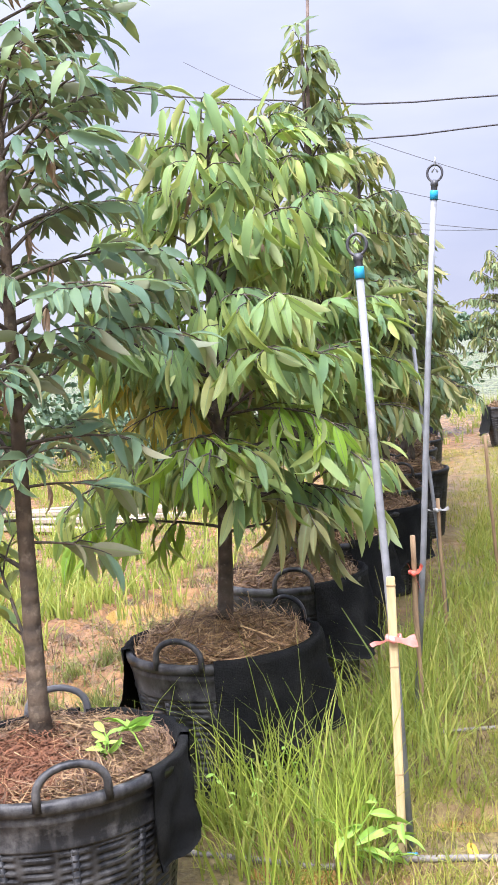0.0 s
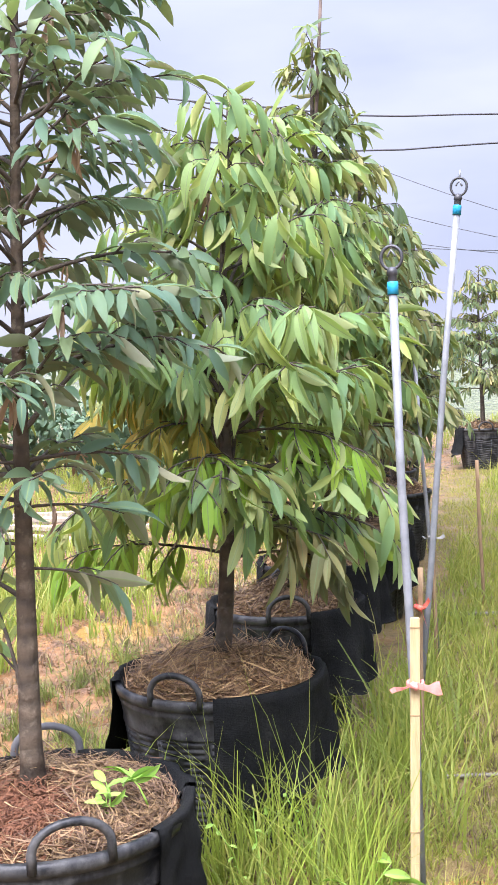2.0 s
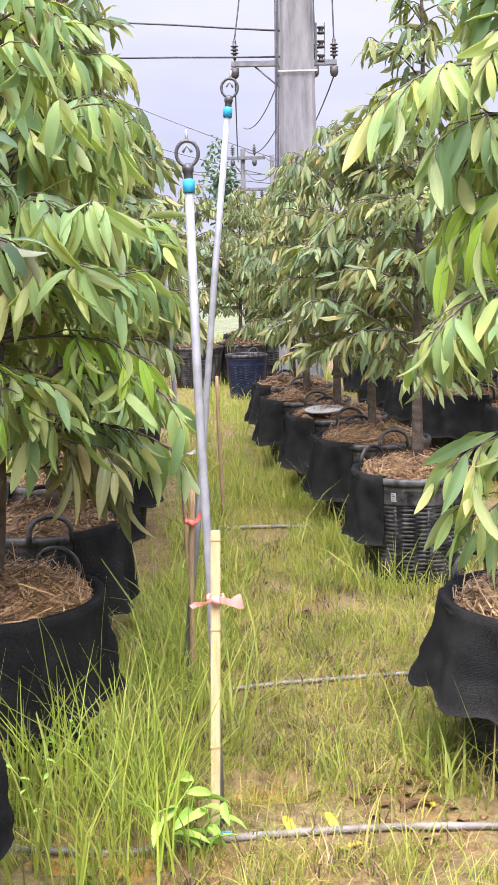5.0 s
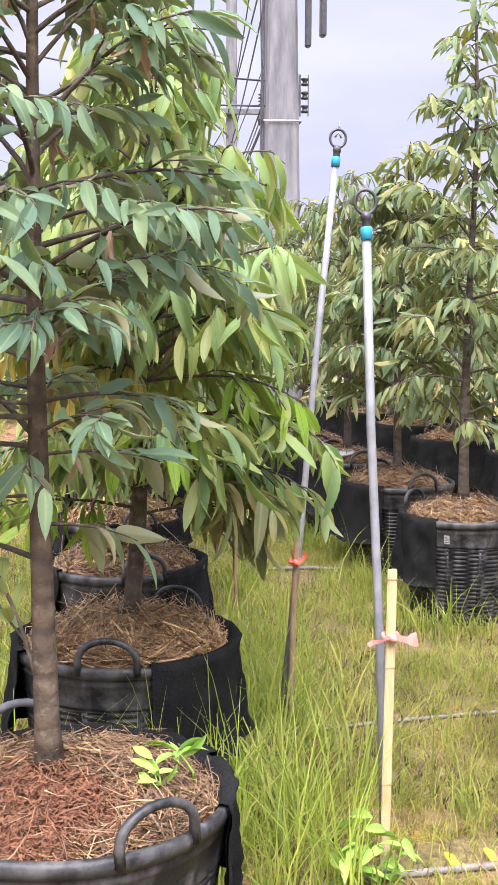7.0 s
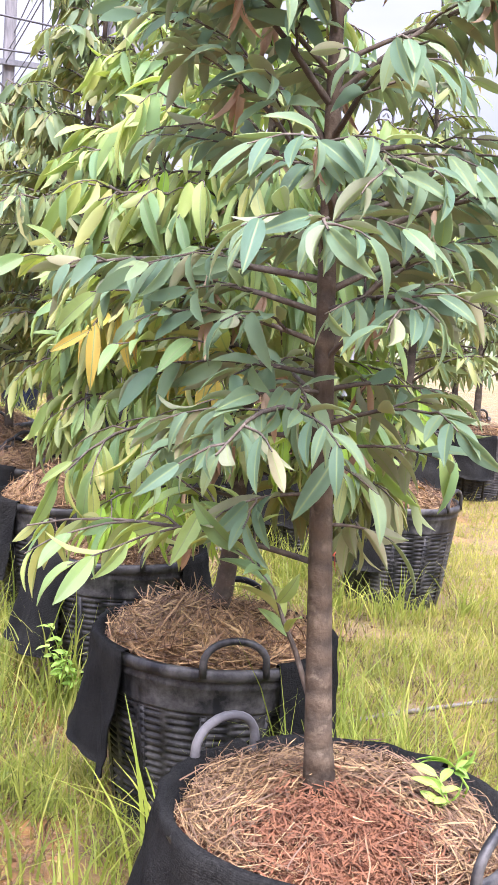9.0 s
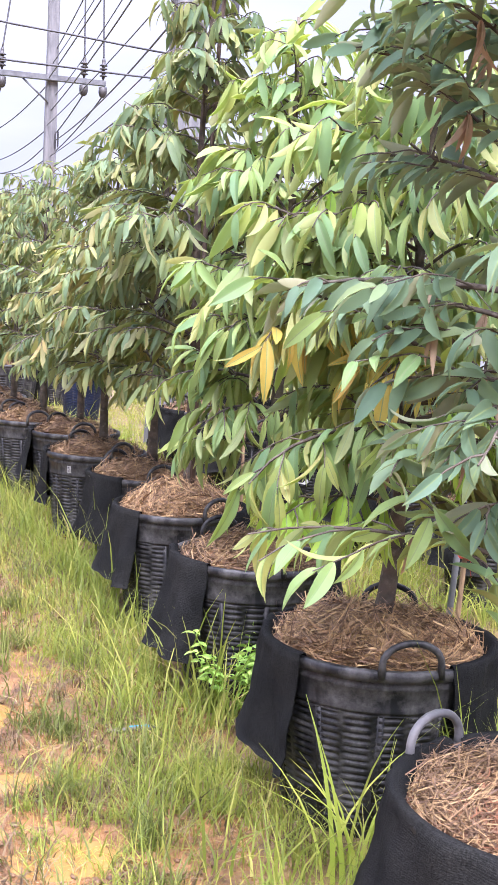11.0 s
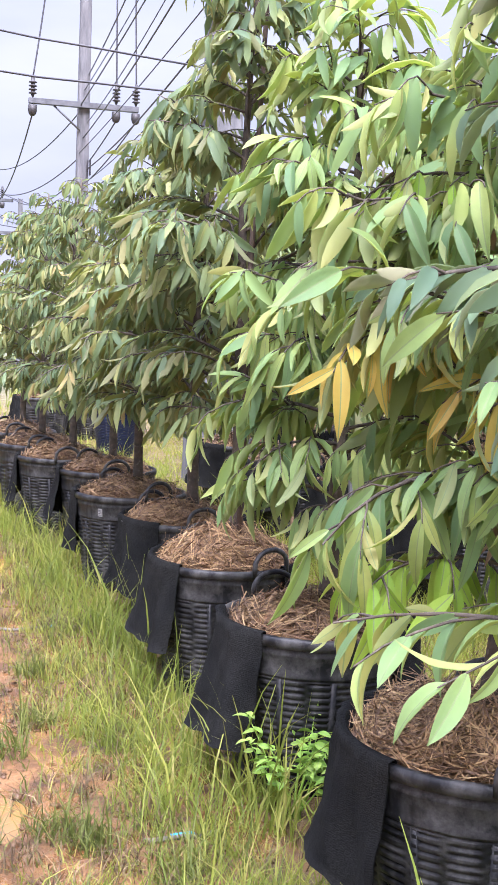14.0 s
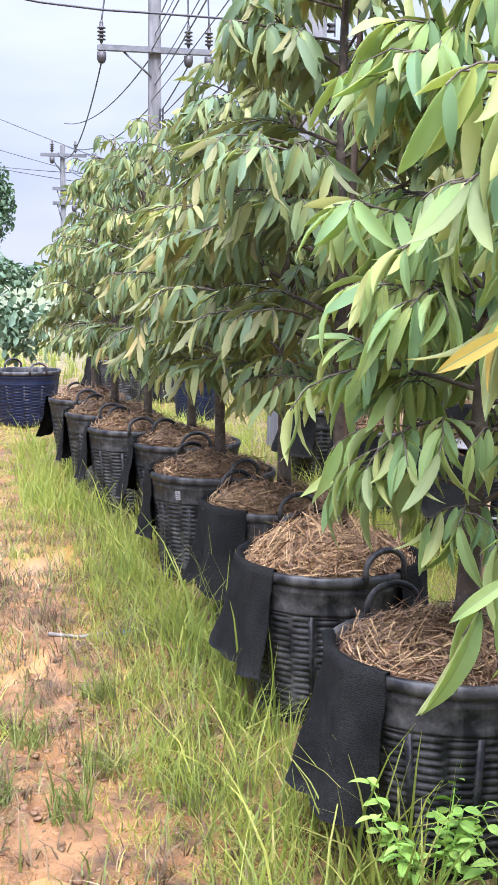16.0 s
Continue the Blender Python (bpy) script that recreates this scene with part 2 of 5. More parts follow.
def net_material():
    k = Mat("black_shade_net", 0.9, spec=0.08)
    v = k.n.new("ShaderNodeUVMap").outputs["UV"]
    w = k.n.new("ShaderNodeTexWave")
    w.bands_direction = "Y"
    w.inputs["Scale"].default_value, w.inputs["Distortion"].default_value = 40.0, 3.0
    w.inputs["Detail"].default_value = 1.0
    k.l.new(v, w.inputs["Vector"])
    w2 = k.n.new("ShaderNodeTexWave")
    w2.bands_direction = "X"
    w2.inputs["Scale"].default_value, w2.inputs["Distortion"].default_value = 40.0, 3.0
    k.l.new(v, w2.inputs["Vector"])
    knit = k.math("MULTIPLY", k.math("ADD", k.math("MULTIPLY", w.outputs["Fac"], 0.6), 0.4), k.math("ADD", k.math("MULTIPLY", w2.outputs["Fac"], 0.4), 0.6))
    speck = k.ramp(k.noise(150.0, 5.0, 0.75), [(0.38, (0, 0, 0)), (0.66, (1, 1, 1))])
    h = k.math("ADD", k.math("MULTIPLY", knit, 0.35), k.math("MULTIPLY", speck, 0.65))
    k.set("Base Color", k.mix(h, (0.0035, 0.0038, 0.0038), k.mix(k.ramp(k.noise(5.0, 4.0), [(0.35, (0, 0, 0)), (0.7, (1, 1, 1))]), (0.010, 0.011, 0.0112), (0.030, 0.030, 0.027))))
    k.bump(k.math("ADD", h, k.noise(14.0, 4.0)), 0.004, 0.6)
    t = k.n.new("ShaderNodeBsdfTransparent")
    s = k.n.new("ShaderNodeMixShader")
    hole = k.math("MULTIPLY", k.math("LESS_THAN", h, 0.13), 0.5)
    k.l.new(hole, s.inputs["Fac"])
    k.l.new(k.p.outputs["BSDF"], s.inputs[1])
    k.l.new(t.outputs["BSDF"], s.inputs[2])
    k.l.new(s.outputs["Shader"], k.out.inputs["Surface"])
    return k.m


def bark_material(name, tone, tint=(1, 1, 1)):
    k = Mat(name, 0.85, spec=0.25)
    a = k.ramp(k.noise(14.0, 6.0, 0.65), [(0.3, tuple(v * tone * q for v, q in zip((0.045, 0.040, 0.035), tint))), (0.55, tuple(v * tone * q for v, q in zip((0.11, 0.092, 0.072), tint))), (0.78, tuple(v * tone * q for v, q in zip((0.24, 0.205, 0.16), tint)))])
    rings = k.n.new("ShaderNodeTexWave")
    rings.bands_direction = "Z"
    rings.inputs["Scale"].default_value, rings.inputs["Distortion"].default_value = 6.0, 5.0
    rings.inputs["Detail"].default_value = 3.0
    k.l.new(k.co, rings.inputs["Vector"])
    spots = k.ramp(k.noise(38.0, 3.0), [(0.58, (0, 0, 0)), (0.7, (1, 1, 1))])
    c = k.mix(k.math("MULTIPLY", rings.outputs["Fac"], 0.35), a, tuple(v * tone * q for v, q in zip((0.16, 0.12, 0.085), tint)))
    k.set("Base Color", k.mix(k.math("MULTIPLY", spots, 0.4), c, tuple(v * tone * q for v, q in zip((0.30, 0.27, 0.22), tint))))
    k.bump(k.math("ADD", k.noise(45.0, 5.0), k.math("MULTIPLY", rings.outputs["Fac"], 0.4)), 0.006)
    return k.m


def plain(name, low, high, rough, scale=12.0, bump=0.001, spec=0.4, vec_scale=None, metal=0.0):
    k = Mat(name, rough, metal, spec)
    v = k.stretch(k.co, vec_scale) if vec_scale else k.co
    k.set("Base Color", k.ramp(k.noise(scale, 5.0, 0.6, v), [(0.3, low), (0.7, high)]))
    k.bump(k.noise(scale * 5, 4.0, 0.6, v), bump)
    return k.m


def ground_material():
    k = Mat("muddy_ground", 0.85, spec=0.42)
    pos = k.geo()
    sep = k.n.new("ShaderNodeSeparateXYZ")
    k.l.new(pos, sep.inputs[0])
    big, mid, fine = k.noise(0.9, 5.0, 0.6, pos), k.noise(6.0, 6.0, 0.65, pos), k.noise(38.0, 5.0, 0.7, pos)
    clay = k.ramp(mid, [(0.35, (0.040, 0.020, 0.008)), (0.43, (0.115, 0.056, 0.022)), (0.55, (0.205, 0.102, 0.036)), (0.80, (0.31, 0.168, 0.066))])
    mould = k.ramp(fine, [(0.3, (0.050, 0.038, 0.012)), (0.5, (0.135, 0.102, 0.034)), (0.75, (0.255, 0.195, 0.075))])
    side = k.math("ADD", k.math("MULTIPLY", k.math("ADD", sep.outputs[0], 1.25), 1.6), k.math("MULTIPLY", k.math("SUBTRACT", big, 0.5), 2.2))
    cover = k.ramp(side, [(0.0, (0, 0, 0)), (0.8, (1, 1, 1))])
    cover = k.math("MULTIPLY", cover, k.ramp(k.noise(2.6, 5.0, 0.6, pos), [(0.40, (1, 1, 1)), (0.68, (0.30, 0.30, 0.30))]))
    base = k.mix(cover, clay, mould)
    base = k.mix(k.math("MULTIPLY", k.ramp(fine, [(0.62, (0, 0, 0)), (0.72, (1, 1, 1))]), 0.5), base, (0.09, 0.06, 0.035))
    far = k.ramp(k.math("MULTIPLY", sep.outputs[1], 0.02), [(0.30, (0, 0, 0)), (0.50, (1, 1, 1))])
    k.set("Base Color", k.mix(far, base, k.ramp(big, [(0.3, (0.075, 0.092, 0.036)), (0.7, (0.14, 0.15, 0.070))])))
    wet = k.ramp(k.noise(3.2, 6.0, 0.65, pos), [(0.46, (0.13, 0.13, 0.13)), (0.56, (0.62, 0.62, 0.62))])
    k.set("Roughness", k.mix(cover, wet, (0.75, 0.75, 0.75)))
    k.bump(k.math("ADD", k.math("MULTIPLY", mid, 0.6), k.math("ADD", k.math("MULTIPLY", k.noise(16.0, 6.0, 0.7, pos), 0.6), k.math("MULTIPLY", fine, 0.5))), 0.035)
    return k.m


def water_material():
    k = Mat("muddy_water", 0.06, spec=0.5)
    k.set("Base Color", k.ramp(k.noise(3.0, 3.0, 0.5, k.geo()), [(0.3, (0.20, 0.105, 0.030)), (0.7, (0.29, 0.165, 0.056))]))
    k.bump(k.noise(9.0, 2.0, 0.5, k.geo()), 0.002, 0.3)
    return k.m


# one straw colour ramp at three strengths, lowest for the front planter
STRAW, STRAW_DARK, STRAW_OLD = straw_material("dry_straw", 1.0), straw_material("dark_straw", 0.58), straw_material("weathered_straw", 0.70)
SOIL, SOIL_RED = soil_material("potting_soil", 0.0), soil_material("red_husk_soil", 0.30)
PLASTIC = plastic_material("black_plastic", (0.0105, 0.0112, 0.0122), (0.22, 0.215, 0.20), 0.55)
PLASTIC_GREY = plastic_material("weathered_grey_plastic", (0.09, 0.09, 0.093), (0.22, 0.215, 0.21), 0.8)
PLASTIC_BLUE = plastic_material("dark_blue_plastic", (0.006, 0.010, 0.026), (0.035, 0.043, 0.068), 0.4)
PLASTIC_RED = plastic_material("red_plastic", (0.50, 0.02, 0.03), (0.55, 0.12, 0.10), 0.3)
NET, BARK, BARK_OLD = net_material(), bark_material("durian_bark", 0.72), bark_material("durian_bark_ringed", 0.62, (1.0, 0.92, 0.80))
PVC = plain("grey_pvc", (0.135, 0.143, 0.150), (0.215, 0.225, 0.235), 0.45, 20.0)
PVC_OLD = plain("dirty_pvc", (0.07, 0.06, 0.048), (0.20, 0.185, 0.16), 0.6, 14.0, 0.002)
BLUE = plain("blue_pvc_socket", (0.015, 0.22, 0.42), (0.03, 0.33, 0.55), 0.4, 15.0)
BLACK_FITTING = plain("black_fitting", (0.02, 0.02, 0.022), (0.06, 0.06, 0.065), 0.4, 30.0)
BAMBOO = plain("split_bamboo", (0.33, 0.24, 0.115), (0.50, 0.40, 0.22), 0.55, 10.0, 0.002, 0.4, (6, 6, 0.6))
BAMBOO_NODE = plain("bamboo_node", (0.20, 0.14, 0.07), (0.36, 0.26, 0.13), 0.7, 30.0)
STICK = plain("weathered_stick", (0.16, 0.10, 0.06), (0.36, 0.25, 0.14), 0.8, 12.0, 0.003, 0.3, (5, 5, 0.7))
STICK_DARK = plain("dark_stick", (0.05, 0.038, 0.03), (0.14, 0.10, 0.075), 0.8, 12.0, 0.003)
RIBBON = plain("pink_plastic_ribbon", (0.50, 0.15, 0.115), (0.66, 0.28, 0.24), 0.4, 25.0, 0.002)
RIBBON_RED = plain("red_plastic_ribbon", (0.55, 0.06, 0.05), (0.72, 0.16, 0.10), 0.4, 25.0, 0.002)
WHITE_TAG = plain("white_tag", (0.20, 0.20, 0.19), (0.36, 0.36, 0.345), 0.6, 30.0)
INK = plain("dark_ink", (0.05, 0.05, 0.06), (0.12, 0.12, 0.13), 0.7)
CONCRETE = plain("pole_concrete", (0.095, 0.097, 0.102), (0.19, 0.19, 0.195), 0.85, 5.0, 0.004, 0.3, (3, 3, 0.5))
STEEL = plain("galvanised_steel", (0.09, 0.094, 0.10), (0.17, 0.175, 0.185), 0.5, 8.0, 0.001, 0.5, None, 0.6)
PORCELAIN = plain("brown_insulator", (0.022, 0.021, 0.021), (0.055, 0.052, 0.052), 0.55, 20.0)
CABLE = plain("black_cable", (0.03, 0.03, 0.035), (0.07, 0.07, 0.075), 0.6)
BAND = plain("white_band", (0.22, 0.22, 0.22), (0.34, 0.34, 0.34), 0.6)
TIMBER = plain("bleached_timber", (0.22, 0.18, 0.13), (0.38, 0.32, 0.25), 0.8, 9.0, 0.003, 0.3, (4, 4, 0.6))
GROUND, WATER = ground_material(), water_material()


# ---- mesh helpers ----
def mesh_from(name, verts, faces, mats, index=None, smooth=True, uv=None):
    me = bpy.data.meshes.new(name)
    me.from_pydata([tuple(v) for v in verts], [], [tuple(f) for f in faces])
    for m in mats:
        me.materials.append(m)
    if index is not None:
        me.polygons.foreach_set("material_index", np.asarray(index, dtype=np.int32))
    if smooth:
        me.polygons.foreach_set("use_smooth", np.ones(len(me.polygons), dtype=bool))
    if uv is not None:
        layer = me.uv_layers.new(name="UVMap")
        loops = np.empty(len(me.loops), dtype=np.int32)
        me.loops.foreach_get("vertex_index", loops)
        layer.data.foreach_set("uv", np.asarray(uv, dtype=np.float32)[loops].ravel())
    me.update()
    return me


def quads_mesh(name, verts, quads, mats, index=None):
    """A mesh from big arrays of vertices and four-cornered faces."""
    me = bpy.data.meshes.new(name)
    verts, quads = np.asarray(verts, dtype=np.float32), np.asarray(quads, dtype=np.int32)
    me.vertices.add(len(verts))
    me.vertices.foreach_set("co", verts.ravel())
    me.loops.add(quads.size)
    me.loops.foreach_set("vertex_index", quads.ravel())
    me.polygons.add(len(quads))
    me.polygons.foreach_set("loop_start", np.arange(0, quads.size, 4, dtype=np.int32))
    me.polygons.foreach_set("loop_total", np.full(len(quads), 4, dtype=np.int32))
    for m in mats:
        me.materials.append(m)
    if index is not None:
        me.polygons.foreach_set("material_index", np.asarray(index, dtype=np.int32))
    me.polygons.foreach_set("use_smooth", np.ones(len(quads), dtype=bool))
    me.update(calc_edges=True)
    return me


def part(name, me, parent=None, label="", at=None):
    ob = new(name, me)
    if parent is not None:
        ob.parent = parent
    if at is not None:
        ob.matrix_basis = at
    return tagged(ob, label) if label else ob


def thing(name, label, category, at=None, group="", kind="", me=None):
    ob = new(name, me)
    if at is not None:
        ob.matrix_basis = at
    return tagged(ob, label, category, group, kind)


def tube(points, radii, sides=8, caps=True):
    """Vertices and faces of a round rod along points."""
    pts = [Vector(p) for p in points]
    if not hasattr(radii, "__len__"):
        radii = [radii] * len(pts)
    verts, faces, side = [], [], None
    for i, p in enumerate(pts):
        way = (pts[min(i + 1, len(pts) - 1)] - pts[max(i - 1, 0)]).normalized()
        if side is None:
            side = way.orthogonal().normalized()
        side = (side - way * side.dot(way)).normalized()
        up = way.cross(side)
        for k in range(sides):
            a = 2 * math.pi * k / sides
            verts.append(p + (side * math.cos(a) + up * math.sin(a)) * radii[i])
    for i in range(len(pts) - 1):
        for k in range(sides):
            a, b = i * sides + k, i * sides + (k + 1) % sides
            faces.append((a, b, b + sides, a + sides))
    if caps:
        faces.append(tuple(range(sides - 1, -1, -1)))
        faces.append(tuple(range(len(verts) - sides, len(verts))))
    return verts, faces


def join(*shapes):
    verts, faces = [], []
    for v, f in shapes:
        n = len(verts)
        verts += list(v)
        faces += [tuple(i + n for i in face) for face in f]
    return verts, faces


def box(x0, x1, y0, y1, z0, z1, bevel=0.0):
    bm = bmesh.new()
    bmesh.ops.create_cube(bm, size=1.0)
    for v in bm.verts:
        v.co = Vector(((x0 + x1) / 2 + v.co.x * (x1 - x0), (y0 + y1) / 2 + v.co.y * (y1 - y0), (z0 + z1) / 2 + v.co.z * (z1 - z0)))
    if bevel:
        bmesh.ops.bevel(bm, geom=bm.edges[:], offset=bevel, segments=2, affect="EDGES")
    bm.verts.ensure_lookup_table()
    out = [v.co.copy() for v in bm.verts], [tuple(v.index for v in f.verts) for f in bm.faces]
    bm.free()
    return out


def lathe(profile, sides=48, relief=None):
    """A turned shape; profile of (radius, height), relief(angle, radius, height) adds to the radius."""
    verts, faces = [], []
    for r, z in profile:
        for k in range(sides):
            a = 2 * math.pi * k / sides
            q = r + (relief(a, r, z) if relief else 0)
            verts.append((q * math.cos(a), q * math.sin(a), z))
    for i in range(len(profile) - 1):
        for k in range(sides):
            a, b = i * sides + k, i * sides + (k + 1) % sides
            faces.append((a, b, b + sides, a + sides))
    return verts, faces


def wave(x, y, s=0.0):
    return noise.noise(Vector((x, y, s)))


# ---- ground ----
POTS_LEFT = [(-0.82, -0.58), (-0.72, 0.60), (-0.75, 1.74), (-0.80, 2.74), (-0.76, 3.73), (-0.87, 4.60), (-0.84, 5.60), (-1.04, 6.30), (-1.13, 7.10), (-1.20, 8.05)]
POTS_RIGHT = [(1.05, 0.47), (0.95, 2.78), (0.85, 3.92), (0.72, 5.00), (0.56, 6.05), (0.50, 7.20), (0.02, 12.6), (-0.55, 12.2), (0.55, 12.9), (0.1, 14.6)]
POTS_THIRD = [(2.15, 5.22), (1.80, 6.20), (1.72, 7.40), (1.65, 8.60), (1.60, 9.90), (1.55, 11.3), (3.05, 5.70), (2.62, 6.75), (2.95, 7.90), (2.50, 9.10), (3.50, 6.90)]
POTS = POTS_LEFT + POTS_RIGHT + POTS_THIRD


def graded(lo, a, b, hi, step, grow):
    """Even steps between a and b, widening ones out to lo and hi."""
    mid = list(np.arange(a, b + step / 2, step))
    up, s = [mid[-1]], step
    while up[-1] < hi:
        s *= grow
        up.append(up[-1] + s)
    dn, s = [mid[0]], step
    while dn[-1] > lo:
        s *= grow
        dn.append(dn[-1] - s)
    return np.array(dn[:0:-1] + mid + up[1:])


# shallow hollows of the track that hold water: x, y, half sizes
HOLLOWS = [(-1.77, 0.96, 0.11, 0.08), (-1.69, 0.42, 0.16, 0.12), (-1.84, 1.60, 0.12, 0.14), (-1.98, 0.62, 0.14, 0.09), (-1.75, 5.1, 0.30, 0.5), (-2.1, 3.4, 0.35, 0.4), (-0.32, -0.06, 0.17, 0.09), (-0.24, 0.34, 0.13, 0.10), (0.16, 0.30, 0.12, 0.08)]


def hollow(x, y):
    """How deep inside a hollow a place lies, 0 outside."""
    best, rim = 0.0, False
    for n, (cx, cy, rx, ry) in enumerate(HOLLOWS):
        d = math.hypot((x - cx) / rx, (y - cy) / ry)
        if d < 2.4:
            rim = True
            best = max(best, min(1.0, max(0.0, 1.25 - d - 0.45 * wave(x * 7, y * 7, n) - 0.25 * wave(x * 19, y * 19, n)) / 0.35))
    return best, rim


def ground_height(x, y):
    near = max(0.0, 1.0 - max(0.0, math.hypot(x, y - 4) - 14) / 10)
    track = 1 / (1 + math.exp(max(-30.0, min(30.0, (x + 1.45) * 5))))
    h = 0.018 * wave(x * 0.7, y * 0.7) + 0.012 * wave(x * 2.1, y * 2.1, 3)
    h += track * (0.040 * wave(x * 1.3, y * 0.8, 7) + 0.034 * wave(x * 4, y * 3, 9) + 0.022 * wave(x * 10, y * 8, 4) + 0.012 * wave(x * 21, y * 19, 6) - 0.022 * max(0.0, 0.25 - abs(wave(x * 6, y * 4, 13))) + 0.011 * wave(x * 38, y * 36, 8) - 0.006)
    h += 0.006 * wave(x * 9, y * 9, 5)
    h = h * near
    k, rim = hollow(x, y)
    h = max(h, -0.016) if rim else h
    return h * (1 - k) - 0.038 * k


gx = graded(-900, -3.6, 1.8, 900, 0.05, 1.2)
gx = np.unique(np.round(np.concatenate([gx, np.arange(-2.7, -1.2, 0.02)]), 3))
gy = graded(-900, -1.0, 6.5, 900, 0.05, 1.14)
gy = np.unique(np.round(np.concatenate([gy, np.arange(0.2, 4.4, 0.025)]), 3))
gv = [(x, y, ground_height(x, y)) for y in gy for x in gx]
nx, ny = len(gx), len(gy)
ii = np.arange((ny - 1) * (nx - 1))
row, col = ii // (nx - 1), ii % (nx - 1)
a0 = row * nx + col
ground = thing("ground", "orange-brown muddy nursery ground with patches of grass", "ground", kind="structure",
               me=quads_mesh("ground", gv, np.stack([a0, a0 + 1, a0 + nx + 1, a0 + nx], 1), [GROUND]))


def puddle(cx, cy, rx, ry, z, seed):
    verts, n = [(cx, cy, z)], 40
    for k in range(n):
        a = 2 * math.pi * k / n
        q = 1 + 0.15 * wave(math.cos(a) * 1.4, math.sin(a) * 1.4, seed)
        verts.append((cx + rx * q * math.cos(a), cy + ry * q * math.sin(a), z))
    faces = [(0, k + 1, (k + 1) % n + 1) for k in range(n)]
    return thing("puddle", "shallow muddy brown puddle lying on the ground", "puddle", kind="structure", me=mesh_from("puddle", verts, faces, [WATER]))


for n, (cx, cy, rx, ry) in enumerate(HOLLOWS):
    puddle(cx, cy, rx * 1.6, ry * 1.6, -0.022 - 0.0015 * n, n * 3.1)


def clods(name, spots, mats, label, seed):
    """Loose lumps of wet soil trodden out of the mud."""
    rng = np.random.default_rng(seed)
    bm = bmesh.new()
    bmesh.ops.create_icosphere(bm, subdivisions=1, radius=1.0)
    base = np.array([v.co[:] for v in bm.verts])
    tris = np.array([[v.index for v in f.verts] for f in bm.faces])
    bm.free()
    verts, faces, n = [], [], 0
    for x0, x1, y0, y1, count in spots:
        for _ in range(count):
            x, y = rng.uniform(x0, x1), rng.uniform(y0, y1)
            if wave(x * 1.8, y * 1.8, 31) < rng.uniform(-0.35, 0.25):
                continue
            r = 0.004 + 0.012 * rng.random() ** 2.2
            lump = 1 + 0.30 * np.sin(base @ rng.normal(0, 2.2, 3) + rng.uniform(0, 6)) + 0.15 * np.sin(base @ rng.normal(0, 5, 3))
            a = rng.uniform(0, 6.28)
            q = base * lump[:, None] * np.array([r * rng.uniform(0.8, 1.6), r, r * rng.uniform(0.25, 0.55)])
            q = np.stack([q[:, 0] * math.cos(a) - q[:, 1] * math.sin(a), q[:, 0] * math.sin(a) + q[:, 1] * math.cos(a), q[:, 2]], 1)
            verts.append(q + np.array([x, y, ground_height(x, y) + r * 0.12]))
            faces.append(tris + n)
            n += len(base)
    return thing(name, label, "soil", kind="stuff", me=mesh_from(name, np.concatenate(verts), np.concatenate(faces), mats))


HUSK = plain("red_husk_fibre", (0.06, 0.024, 0.012), (0.19, 0.080, 0.036), 0.9, 40.0)
CLOD = plain("wet_mud_clod", (0.05, 0.026, 0.012), (0.20, 0.105, 0.046), 0.4, 30.0, 0.004)
clods("mud_clods", [(-2.6, -1.25, 0.1, 3.2, 2600), (-3.2, -1.3, 3.2, 7.0, 1000), (0.1, 1.3, -0.4, 2.5, 450)], [CLOD], "dark lumps of wet mud on the trodden track", 41)


# ---- grass ----
def in_pot(x, y, grow=0.0):
    hit = np.zeros(len(x), dtype=bool)
    for px, py in POTS:
        hit |= (x - px) ** 2 + (y - py) ** 2 < (0.31 + grow) ** 2
    return hit


def on_pipe(x, y, rng):
    """True for most blades that would stand in front of the water pipes of the path."""
    first = np.abs(y + 0.03 - 0.03 * x) < 0.055
    second = np.abs(y - 1.12 - 0.157 * x) < 0.05
    return (first | second) & (x > 0.02) & (rng.random(len(x)) < 0.7) | (((x - 0.50) / 0.42) ** 2 + ((y - 0.08) / 0.13) ** 2 < 1) & (rng.random(len(x)) < 0.8)


